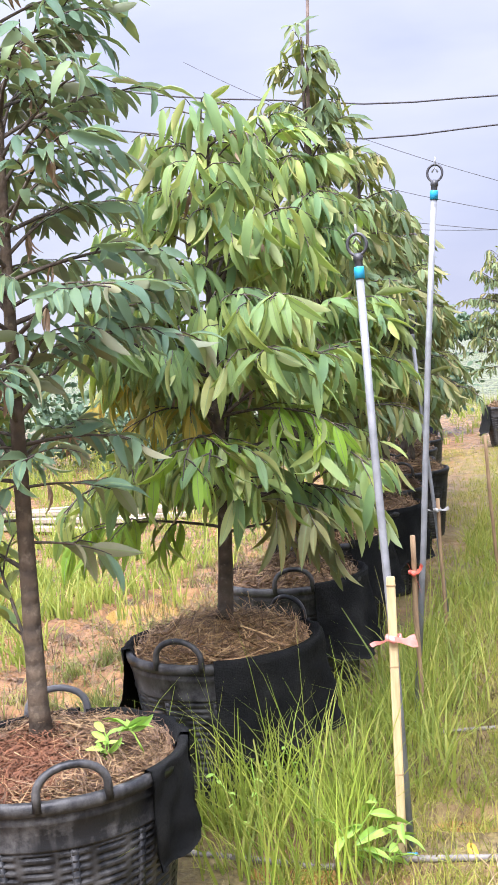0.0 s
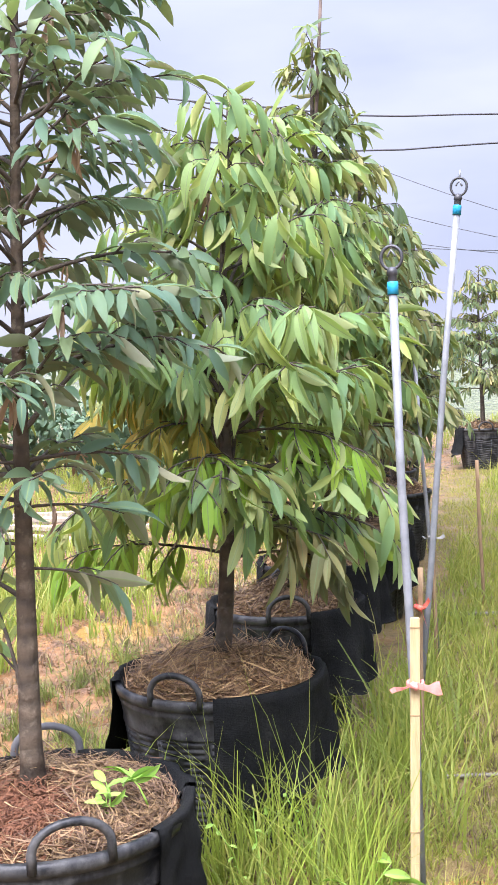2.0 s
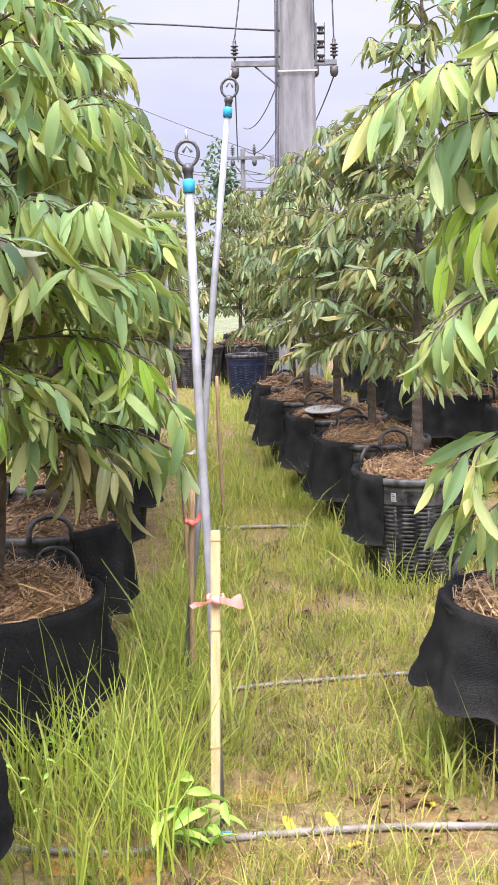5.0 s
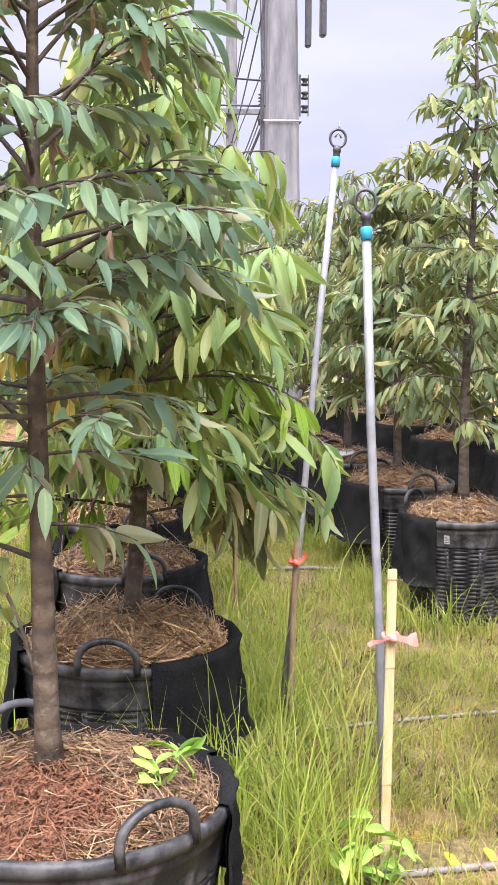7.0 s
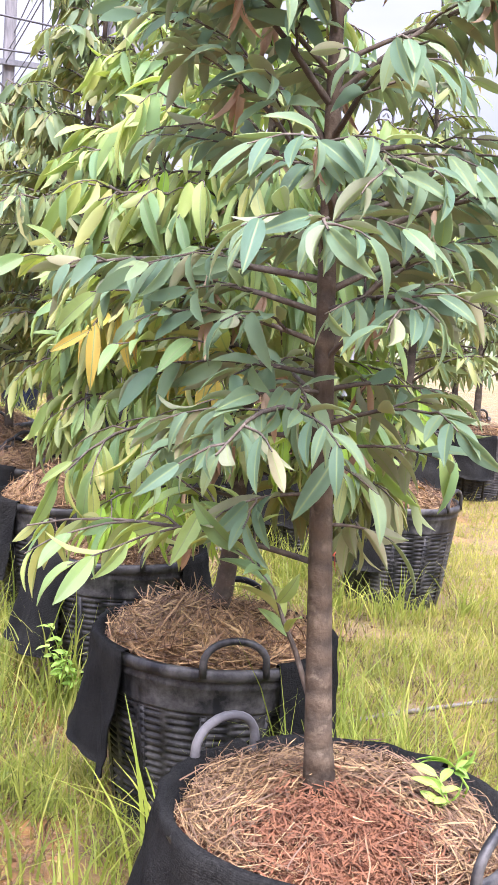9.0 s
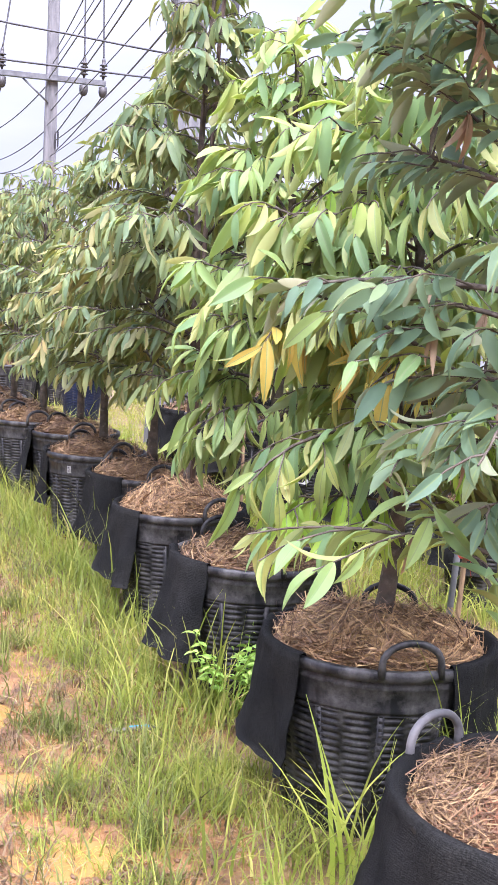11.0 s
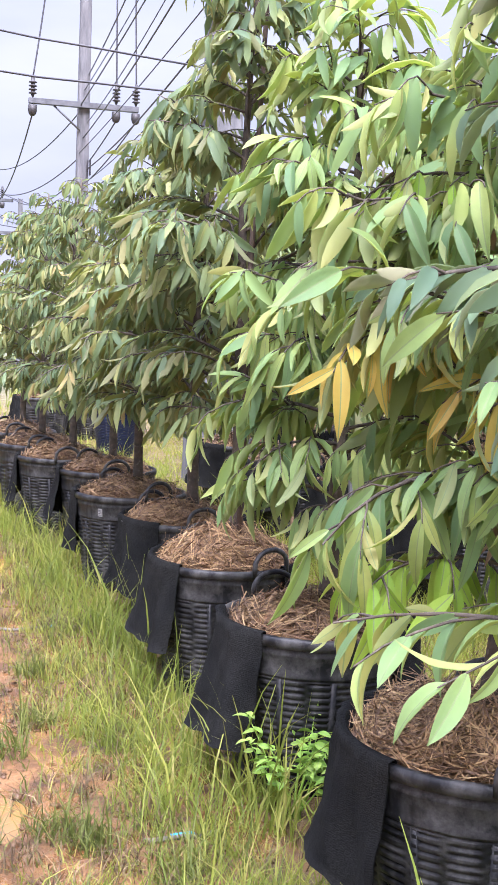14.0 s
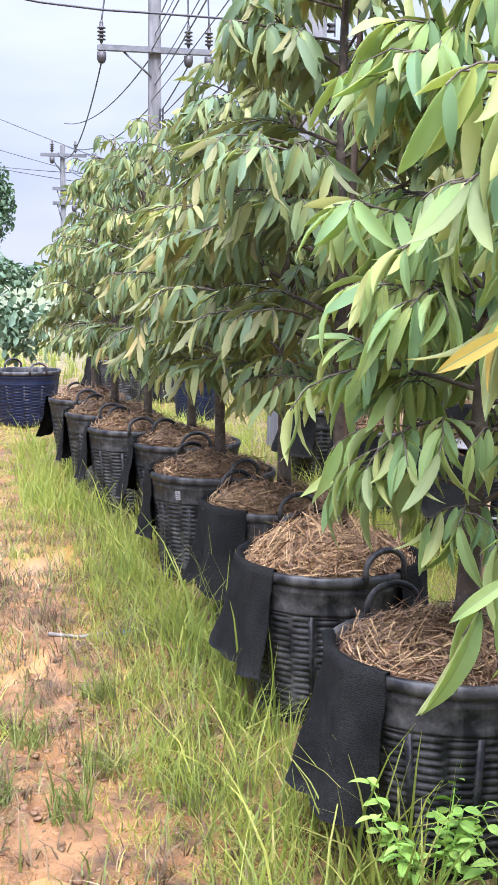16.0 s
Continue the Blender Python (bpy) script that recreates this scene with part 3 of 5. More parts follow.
def blades(name, spots, height, width, lean, mat, label, seed, clump=0.0, spread=0.3, cut=0.0, steps=(0.0, 0.4, 0.75, 1.0)):
    """Many bent grass blades as one mesh. spots: rectangles (x0, x1, y0, y1, count)."""
    rng = np.random.default_rng(seed)
    xs, ys = [], []
    for x0, x1, y0, y1, count in spots:
        if clump:
            m = max(1, int(count / clump))
            cx, cy = rng.uniform(x0, x1, m), rng.uniform(y0, y1, m)
            pick = rng.integers(0, m, count)
            xs.append(cx[pick] + rng.normal(0, 0.035, count))
            ys.append(cy[pick] + rng.normal(0, 0.035, count))
        else:
            xs.append(rng.uniform(x0, x1, count))
            ys.append(rng.uniform(y0, y1, count))
    x, y = np.concatenate(xs), np.concatenate(ys)
    keep = ~in_pot(x, y) & ~on_pipe(x, y, rng)
    if cut:
        fld = np.array([wave(a * 1.6, b * 1.6, seed) + 0.6 * wave(a * 4.5, b * 4.5, seed + 1) for a, b in zip(x, y)])
        keep &= fld > cut - rng.uniform(0, 0.25, len(x))
    x, y = x[keep], y[keep]
    n = len(x)
    z = np.array([ground_height(a, b) for a, b in zip(x, y)]) - 0.004
    h = height * np.exp(rng.normal(0, spread, n))
    w = width * rng.uniform(0.6, 1.3, n)
    az, tilt = rng.uniform(0, 2 * math.pi, n), lean * rng.uniform(0.2, 1.6, n)
    face = az + math.pi / 2 + rng.normal(0, 0.6, n)
    d = np.stack([np.cos(az), np.sin(az)], 1)
    s = np.stack([np.cos(face), np.sin(face)], 1)
    rows = len(steps)
    verts = np.empty((n, 2 * rows, 3))
    for i, u in enumerate(steps):
        out = h * (0.15 * u + 0.85 * u * u) * np.sin(np.minimum(tilt, 1.4))
        rise = h * (u - 0.35 * u * u * np.minimum(tilt, 1.4))
        wide = w * (1 - 0.93 * u ** 1.6) / 2
        for j, sgn in enumerate((-1, 1)):
            verts[:, 2 * i + j, 0] = x + d[:, 0] * out + sgn * s[:, 0] * wide
            verts[:, 2 * i + j, 1] = y + d[:, 1] * out + sgn * s[:, 1] * wide
            verts[:, 2 * i + j, 2] = z + rise
    base = (np.arange(n) * 2 * rows)[:, None, None]
    quads = base + np.array([[2 * i, 2 * i + 1, 2 * i + 3, 2 * i + 2] for i in range(rows - 1)])[None]
    return thing(name, label, "grass", kind="stuff", me=quads_mesh(name, verts.reshape(-1, 3), quads.reshape(-1, 4), [mat]))


blades("tall_grass", [(-0.60, -0.06, -0.35, 0.55, 150), (-0.35, -0.02, 0.5, 2.0, 650), (-1.42, -1.08, -0.9, 1.2, 150), (-1.36, -0.98, 1.2, 3.0, 300),
                      (-1.32, -0.95, 3.0, 8.0, 800), (-0.35, 0.1, 2.0, 6.0, 1000), (0.85, 1.1, 2.5, 6.5, 420), (-0.4, 0.2, 6, 11.5, 700), (0.75, 1.0, 6.5, 11, 400), (-1.1, -0.4, 0.05, 0.4, 100), (-1.1, -0.3, 1.1, 1.45, 220), (-0.45, -0.15, 0.3, 2.6, 420), (-1.30, -1.02, 1.9, 5.6, 750), (-1.75, -1.32, 5.6, 9.0, 1300), (0.44, 0.66, 2.4, 4.3, 420), (0.16, 0.48, 4.3, 8.0, 620), (0.62, 1.3, 2.30, 2.45, 160), (0.55, 0.8, 0.1, 0.9, 120)],
       0.17, 0.0085, 0.75, GRASS_TALL, "tall lush green grass growing round the planters", 11, clump=11, spread=0.42)
blades("long_grass", [(-0.58, -0.25, -0.3, 0.35, 95), (-0.6, -0.1, 0.0, 0.5, 110), (-0.25, 0.06, 0.5, 1.6, 110), (-1.2, -1.0, 2.6, 3.3, 60), (-1.1, -0.95, 1.2, 1.6, 40)],
       0.40, 0.0085, 0.75, GRASS_TALL, "long arching light green grass blades beside the planters", 12, clump=6)
blades("reed_tuft", [(-1.02, -0.93, 0.14, 0.24, 20)],
       0.42, 0.013, 1.05, GRASS_LIME, "long arching lime-green grass blades between two planters", 51, clump=9, spread=0.2, steps=(0.0, 0.2, 0.4, 0.6, 0.8, 1.0))
blades("grass_stalks", [(-0.66, -0.2, 0.10, 0.34, 120), (-0.45, -0.05, -0.3, 0.1, 85), (-1.05, -0.7, 0.12, 0.22, 16)],
       0.40, 0.0065, 0.42, GRASS_LIME, "thin upright lime-green grass stalks before a planter", 52, clump=4, spread=0.3)
blades("short_grass", [(-0.35, 1.8, -1.0, 2.4, 52000), (1.8, 2.8, -0.5, 2.4, 7000), (-0.35, 2.2, 2.4, 6.0, 44000), (2.2, 3.2, 2.4, 6.0, 8000), (-0.75, 3.0, 6.0, 14.0, 42000), (-1.65, -1.05, -1.2, 8.0, 11000), (-2.2, -1.2, 5.5, 12.0, 9000), (-1.2, -0.3, -0.1, 12, 9000)],
       0.042, 0.0048, 1.0, GRASS_SHORT, "short yellow-green grass covering the damp path", 13, spread=0.6, cut=-0.14, steps=(0.0, 0.55, 1.0))
blades("path_grass", [(-0.3, 1.5, -0.7, 2.6, 3400), (-0.2, 1.1, 2.4, 8.0, 6500), (0.3, 1.15, 1.6, 6.0, 4500), (-1.5, -1.0, -0.9, 7.0, 5200), (-1.60, -0.95, -0.9, 0.9, 6500), (-0.25, 0.9, 8.0, 13.0, 1500), (-0.3, 0.5, 9.0, 10.3, 900)],
       0.085, 0.005, 0.8, GRASS_TALL, "loose tufts of yellow-green grass on the path", 17, clump=17, spread=0.5, cut=-0.05)
blades("mud_grass", [(-1.50, -1.25, 0.2, 6.0, 1800), (-2.4, -1.5, 0.2, 6.0, 700), (-3.6, -1.7, 5.0, 9.0, 3500), (-1.8, -1.3, -0.6, 1.2, 1200), (-4.8, -2.45, 1.0, 4.6, 4200)],
       0.075, 0.005, 0.9, GRASS_TALL, "thin grass tufts scattered over the mud", 14, clump=26, spread=0.4, cut=-0.05)
MUD_TUFTS = [(-1.60, 1.34), (-1.66, 1.42), (-1.54, 1.30), (-1.73, 2.06), (-1.88, 1.40), (-1.64, 0.80), (-1.45, 0.46), (-1.38, 1.02), (-1.82, 2.6), (-1.58, 2.9), (-1.95, 2.2), (-1.62, 2.3), (-1.50, 0.15), (-1.75, 0.05), (-2.0, 1.9)]
blades("mud_tuft", [(x - 0.06, x + 0.06, y - 0.06, y + 0.06, 95) for x, y in MUD_TUFTS] + [(-2.2, -1.3, 0.2, 6.0, 1300), (-1.45, -1.1, 0.5, 6.0, 1500)],
       0.10, 0.0055, 0.9, GRASS_DARK, "dense dark olive grass tufts standing in the mud", 53, spread=0.45)
blades("dry_grass", [(-2.3, -1.3, 0.2, 6.0, 4600), (-0.3, 1.4, -0.7, 3.5, 5000), (-3.4, -1.6, 2.0, 8.0, 2200), (-1.5, -0.95, -0.5, 6, 1800)],
       0.075, 0.005, 1.15, GRASS_DRY, "dead brown grass stubble on the mud", 15, clump=16)
blades("field_grass", [(-5.2, -2.35, 1.5, 4.6, 3200), (-9.0, -2.4, 4.6, 16.0, 19000), (-5.0, -2.0, 3.0, 5.0, 1800), (-5.0, 6.0, 12.5, 22.0, 9000)],
       0.22, 0.012, 0.6, GRASS_TALL, "rough green field grass beyond the rows", 16, clump=12, cut=-0.05)


# ---- trees ----
def leaf_template(upper, width, bend, few=False):
    """A lance-shaped leaf of unit length along x, folded at the midrib, its tip bent down."""
    st = [(0.0, 0.012), (0.10, 0.56), (0.30, 0.97), (0.58, 0.97), (0.82, 0.58), (1.0, 0.01)]
    if few:
        st = [(0.0, 0.02), (0.20, 0.86), (0.68, 0.90), (1.0, 0.01)]
    v = []
    for x, w in st:
        w *= width
        droop = -(1 - math.cos(bend * x)) / bend
        x = math.sin(bend * x) / bend
        lift = 0.48 * w
        v += [(x, w, droop + lift), (x, 0.0, droop), (x, -w, droop + lift)]
    q = []
    for i in range(len(st) - 1):
        a = 3 * i
        q += [(a, a + 1, a + 4, a + 3), (a + 1, a + 2, a + 5, a + 4)]
    v, q = np.array(v), np.array(q)
    return (v, q[:, ::-1]) if upper else (v - np.array([0, 0, 0.008]), q)


def leaf_shape(width, bend, few=False):
    (v0, q0), (v1, q1) = leaf_template(True, width, bend, few), leaf_template(False, width, bend, few)
    return np.concatenate([v0, v1]), np.concatenate([q0, q1 + len(v0)]), np.array([0] * len(q0) + [1] * len(q1))


def fine_leaf(width, bend):
    """A smooth leaf for single use: rounded outline, wavy edges and a pale midrib strip."""
    v, q, mat = [], [], []
    n = 10
    for side in (0, 1):
        base = len(v)
        for i in range(n + 1):
            t = i / n
            w = width * (math.sin(math.pi * t ** 0.90) ** 0.70 if 0 < t < 1 else 0.02) * (1 - 0.35 * t ** 4)
            x, z = math.sin(bend * t) / bend, -(1 - math.cos(bend * t)) / bend - 0.008 * side
            for y in (-1.0, -0.5, -0.07, 0.07, 0.5, 1.0):
                lift = 0.46 * w * abs(y) ** 1.2 + 0.012 * math.sin(t * 17 + 2 * y) * max(0.0, abs(y) - 0.4)
                v.append((x, y * w if abs(y) > 0.1 else y * width, z + lift))
        for i in range(n):
            for k in range(5):
                a = base + 6 * i + k
                f = (a, a + 6, a + 7, a + 1)
                q.append(f[::-1] if side else f)
                mat.append(2 if k == 2 else side)
    return np.array(v), np.array(q), np.array(mat)


BROAD, NARROW = leaf_shape(0.128, 0.85), leaf_shape(0.100, 0.8)
PLAIN_LEAF = leaf_shape(0.100, 0.8, True)
FINE = {id(BROAD): fine_leaf(0.132, 0.85), id(NARROW): fine_leaf(0.103, 0.8)}
LEAF_V, LEAF_Q, LEAF_I = BROAD


def leaf_frames(pos, way, size, rng, wide=1.0):
    """Matrices (n, 3, 4) for leaves at pos, pointing along way, upper side as far up as it goes."""
    way = way / np.linalg.norm(way, axis=1)[:, None]
    up = np.array([0, 0, 1.0]) + rng.normal(0, 0.62, way.shape)
    y = np.cross(up, way)
    y /= np.linalg.norm(y, axis=1)[:, None] + 1e-9
    z = np.cross(way, y)
    m = np.empty((len(pos), 3, 4))
    m[:, :, 0] = way * size[:, None]
    m[:, :, 1] = y * size[:, None] * wide
    m[:, :, 2] = z * (size * rng.uniform(0.35, 1.35, len(size)))[:, None]
    m[:, :, 3] = pos
    return m


def leaves_mesh(name, m, mats, shape=BROAD):
    lv, lq, li = shape
    v = np.einsum("nij,vj->nvi", m[:, :, :3], lv) + m[:, None, :, 3]
    q = lq[None] + (np.arange(len(m)) * len(lv))[:, None, None]
    return quads_mesh(name, v.reshape(-1, 3), q.reshape(-1, 4), mats, np.tile(li, len(m)))


LEAF_MESH = {}


def single_leaf(mats, shape=BROAD):
    key = (mats[0].name, len(LEAF_MESH) if shape is None else id(shape))
    if key not in LEAF_MESH:
        one = FINE[id(shape)]
        LEAF_MESH[key] = quads_mesh("leaf", one[0], one[1], list(mats) + [MIDRIB], one[2])
    return LEAF_MESH[key]


def durian(at, top, r0, seed, mats, spread=0.55, first=0.42, count=40, droop=0.75, size=0.125, singles=0, sway=0.03, label="", group="durian trees in rows", density=1.0, lean=(0, 0), shape=NARROW, taper=0.75, bark=None, shoots=(), withered=0):
    """A young tree: straight trunk, tiers of side branches with twigs, long hanging leaves. Heights are above its foot."""
    rng = np.random.default_rng(seed)
    tree = thing("durian_tree", label, "tree", pose(*at), group)
    tr = []
    for i in range(15):
        u = i / 14
        tr.append((sway * math.sin(u * 5.0 + seed) * u + lean[0] * math.sqrt(u), sway * math.cos(u * 4.0 + seed * 2) * u + lean[1] * u, top * u))
    rad = [r0 * (1.25 if i == 0 else 1.0) * (1 - 0.86 * (i / 14) ** 0.85) + 0.002 for i in range(15)]
    part("trunk", mesh_from("trunk", *tube(tr, rad, 12), [bark or BARK]), tree)

    def on_trunk(z):
        u = min(z / top, 1.0) * 14
        i = min(int(u), 13)
        return np.array(tr[i]) + (np.array(tr[i + 1]) - np.array(tr[i])) * (u - i)

    pos, way, size_of = [], [], []
    az = rng.uniform(0, 6.28)
    tufts, cuts = [], []
    for b in range(count + len(shoots)):
        u = (b + rng.uniform(0, 0.8)) / count
        z = first + (top - first - 0.03) * u
        az += 2.4 + rng.normal(0, 0.35)
        form = (0.55 + 0.45 * min(1.0, u / 0.22)) * (1 - u) ** taper
        length = spread * (form * rng.uniform(0.62, 1.2)) + 0.09
        rise = radians(rng.uniform(2, 54) + 16 * u)
        bow = rng.uniform(0.45, 1.25)
        if b >= count:
            z, az, length, rise = shoots[b - count][:4]
        start = on_trunk(z)
        d = np.array([math.cos(az), math.sin(az), 0.0])
        pts, p = [start], start.copy()
        steps = 7
        for i in range(steps):
            s = i / steps
            ang = rise - s * s * radians(68) * droop * bow - s * radians(8)
            wob = rng.normal(0, 0.07)
            dd = np.array([d[0] * math.cos(wob) - d[1] * math.sin(wob), d[0] * math.sin(wob) + d[1] * math.cos(wob), 0])
            p = p + (dd * math.cos(ang) + np.array([0, 0, math.sin(ang)])) * length / steps
            pts.append(p.copy())
        rb = 0.0035 + 0.010 * length * (1 - 0.4 * u)
        shapes = [tube(pts, [rb * (1 - 0.75 * i / steps) for i in range(steps + 1)], 5, caps=False)]
        lines = [(pts, 0.30, 1.0)]
        tufts.append(pts[rng.integers(2, 6)])
        thin = 0.7 if b >= count and len(shoots[b - count]) > 4 and shoots[b - count][4][2] > 1.1 else 1.0
        n_tw = max(1, int(length * thin / 0.095))
        for k in range(n_tw):
            s = 0.22 + 0.74 * (k + rng.uniform(0.1, 0.9)) / n_tw
            f = s * steps
            i = min(int(f), steps - 1)
            q = pts[i] + (pts[i + 1] - pts[i]) * (f - i)
            along = (pts[i + 1] - pts[i]) / np.linalg.norm(pts[i + 1] - pts[i])
            side = np.cross(along, (0, 0, 1.0)) * (1 if k % 2 else -1)
            tl = (0.10 + 0.42 * length * (1 - s)) * rng.uniform(0.7, 1.25)
            tp, tq = [q], q.copy()
            for j in range(4):
                w = along * 0.65 + side * 0.75 + np.array([0, 0, 0.12 - 0.30 * j * droop]) + rng.normal(0, 0.10, 3)
                tq = tq + w / np.linalg.norm(w) * tl / 4
                tp.append(tq.copy())
            shapes.append(tube(tp, [0.0032, 0.0028, 0.0024, 0.002, 0.0014], 4, caps=False))
            lines.append((tp, 0.12, 1.0))
        part("branch", mesh_from("branch", *join(*shapes), [BARK]), tree)
        if b >= count:
            cuts.append(len(pos))
        for line, s0, s1 in lines:
            line = np.array(line)
            seg = len(line) - 1
            total = np.linalg.norm(np.diff(line, axis=0), axis=1).sum()
            m = max(2, int(total * (s1 - s0) / 0.027 * density * thin))
            hang0 = rng.uniform(-0.2, 0.95) * droop if droop < 0.6 else rng.uniform(0.1, 1.6) * droop
            for k in range(m):
                s = s0 + (s1 - s0) * (k + 0.5) / m
                f = s * seg
                i = min(int(f), seg - 1)
                q = line[i] + (line[i + 1] - line[i]) * (f - i)
                al = (line[i + 1] - line[i]) / (np.linalg.norm(line[i + 1] - line[i]) + 1e-9)
                sd = np.cross(al, (0, 0, 1.0))
                sd = sd / (np.linalg.norm(sd) + 1e-9) * (1 if k % 2 else -1)
                hang = hang0 + rng.normal(0, 0.3) + 0.25 * s * droop
                pos.append(q)
                way.append(al * rng.uniform(0.55, 0.95) + sd * rng.uniform(0.3, 0.65) + np.array([0, 0, -hang]))
                size_of.append(size * rng.uniform(0.65, 1.2))
    if withered:
        for k in range(withered):
            at_k = tufts[int(k * len(tufts) / withered)]
            n_k = rng.integers(2, 5)
            w_k = np.stack([rng.normal(0, 0.35, n_k), rng.normal(0, 0.35, n_k), np.full(n_k, -1.0)], 1)
            part("withered_leaves", leaves_mesh("withered_leaves", leaf_frames(np.tile(at_k, (n_k, 1)), w_k, size * rng.uniform(0.6, 1.05, n_k), rng, 0.6), [WITHERED, WITHERED], shape), tree, "small tuft of withered tan leaves")
    for k in range(9):
        pos.append(np.array(tr[-1]) - np.array([0, 0, 0.02 * k]))
        a = k * 2.4
        way.append(np.array([math.cos(a), math.sin(a), 0.5 - 0.13 * k]))
        size_of.append(size * 0.7)
    m = leaf_frames(np.array(pos), np.array(way), np.array(size_of), rng)
    if shoots:
        for first_leaf, last_leaf, shoot in zip(cuts, cuts[1:] + [len(m) - 9], shoots):
            colours, text, big = shoot[4] if len(shoot) > 4 else (YOUNG, "fresh light green leaf of a young shoot", 1.0)
            m[first_leaf:last_leaf, :, :3] *= big
            for one in m[first_leaf:last_leaf]:
                part("shoot_leaf", single_leaf(colours, shape), tree, text, Matrix([list(r) for r in one] + [[0, 0, 0, 1]]))
        m = np.concatenate([m[:cuts[0]], m[-9:]])
    if singles:
        order = np.argsort(m[:, 1, 3] + 0.35 * m[:, 0, 3])
        own, m = m[order[:singles]], m[order[singles:]]
        for one in own:
            full = Matrix([list(r) for r in one] + [[0, 0, 0, 1]])
            part("leaf", single_leaf(mats, shape), tree, at=full)
    tagged(part("crown", leaves_mesh("crown", m, mats, shape), tree, "many long pointed glossy green leaves"), kind="stuff")
    return tree


OLIVE, YOUNG = [LEAF_OLIVE, LEAF_UNDER_GOLD], [LEAF_LIME, LEAF_UNDER]
DEEP, FRESH = [LEAF_DEEP, LEAF_UNDER_DEEP], [LEAF_FRESH, LEAF_UNDER]
GOLDEN = ([LEAF_GOLD, LEAF_UNDER], "ageing yellow-gold leaf hanging from a twig", 1.0)
BRONZE = ([LEAF_UNDER_GOLD, LEAF_UNDER_GOLD], "shaded bronze-green leaf hanging low", 1.05)
PALE = ([LEAF_FRESH, LEAF_UNDER], "broad grey-green leaf on a low side shoot", 1.15)
DARK = (DEEP, "broad dark blue-green leaf hanging from a low shoot", 1.25)
GREEN = (FRESH, "long green leaf hanging over the planter", 1.05)
SOIL_Z = 0.50
durian((-0.855, -0.57, SOIL_Z), 2.45, 0.029, 3, DEEP, spread=0.48, first=0.76, count=70, droop=0.58, size=0.108, singles=300, sway=0.012, density=1.08, bark=BARK_OLD, withered=36, shoots=[(0.18, 2.50, 0.62, 1.22, PALE), (0.52, 2.48, 0.66, 0.16, PALE), (0.78, 2.50, 0.74, 0.62, PALE), (0.75, 0.0, 0.27, 0.1, DARK), (0.76, -1.7, 0.16, 0.0, DARK), (0.86, 3.6, 0.30, 0.1, DARK), (0.60, 0.35, 0.24, -0.1, DARK), (0.66, 3.3, 0.26, 0.05, DARK)], lean=(-0.04, 0.26), shape=BROAD, taper=0.45,
       label="young durian tree with dark blue-green leaves standing in a straw-mulched planter")
durian((-0.735, 0.61, SOIL_Z), 1.95, 0.030, 8, FRESH, spread=0.68, first=0.46, count=58, droop=1.0, size=0.168, singles=300, density=0.95, withered=10, lean=(0.12, 0.0), shoots=[(0.50, -0.35, 0.46, 0.25, BRONZE), (0.42, 0.15, 0.42, 0.2, BRONZE), (0.74, -1.45, 0.56, 0.3), (0.84, -0.35, 0.55, 0.15), (0.44, -2.6, 0.56, 0.25), (0.98, 2.95, 0.50, 0.25, GOLDEN), (1.32, 2.85, 0.42, 0.35), (0.85, -2.2, 0.40, 0.3, GOLDEN)],
       label="young durian tree with drooping light green leaves in a net-wrapped planter")
durian((-0.72, 1.76, SOIL_Z), 2.10, 0.030, 12, FRESH, spread=0.66, first=0.35, count=54, droop=0.95, size=0.16, singles=200, lean=(0.05, 0), density=1.25,
       label="young durian tree with drooping green leaves in a tagged planter")
kinds = [durian((-0.76, 2.76, SOIL_Z), 2.66, 0.030, 21, OLIVE, spread=0.70, first=0.55, count=60, droop=0.9, size=0.15, density=1.35, shape=PLAIN_LEAF, taper=0.85, label="tall young durian tree with long drooping olive-green leaves"),
         durian((-0.71, 3.75, SOIL_Z), 2.20, 0.030, 22, OLIVE, spread=0.68, first=0.50, count=52, droop=0.85, size=0.15, density=1.35, shape=PLAIN_LEAF, label="young durian tree with long drooping olive-green leaves"),
         durian((0.96, 2.80, SOIL_Z), 2.55, 0.028, 23, OLIVE, spread=0.50, first=0.40, count=54, droop=0.7, size=0.14, density=1.15, shape=PLAIN_LEAF, label="slender young durian tree with fresh green leaves"),
         durian((-0.80, 5.62, SOIL_Z), 1.90, 0.028, 24, OLIVE, spread=0.62, first=0.38, count=42, droop=0.95, size=0.118, density=1.55, shape=PLAIN_LEAF, label="young durian tree with drooping leaves farther down the row")]
ROWS = [(-0.82, 4.63, 1, 0.93), (-0.97, 6.32, 3, 1.02), (-1.10, 7.10, 3, 1.0), (-1.16, 8.05, 3, 0.97),
        (0.85, 3.92, 1, 0.92), (0.72, 5.00, 3, 1.05), (0.56, 6.05, 3, 1.0), (0.50, 7.20, 3, 1.0), (0.02, 12.6, 3, 1.05), (-0.55, 12.2, 3, 1.1), (0.55, 12.9, 3, 1.05), (0.1, 14.6, 3, 1.15),
        (2.15, 5.22, 3, 1.05), (1.80, 6.20, 3, 1.05), (1.72, 7.40, 3, 1.1), (1.65, 8.60, 3, 1.05), (1.60, 9.90, 3, 1.1), (1.55, 11.3, 3, 1.1), (3.05, 5.70, 3, 1.1), (2.62, 6.75, 3, 1.05), (2.95, 7.90, 3, 1.1), (2.50, 9.10, 3, 1.15), (3.50, 6.90, 3, 1.1)]
for n, (x, y, k, size) in enumerate(ROWS):
    c = copy_thing(kinds[k], pose(x, y, SOIL_Z, 0, 0, 57 + n * 83))
    c.scale = (size, size, size)
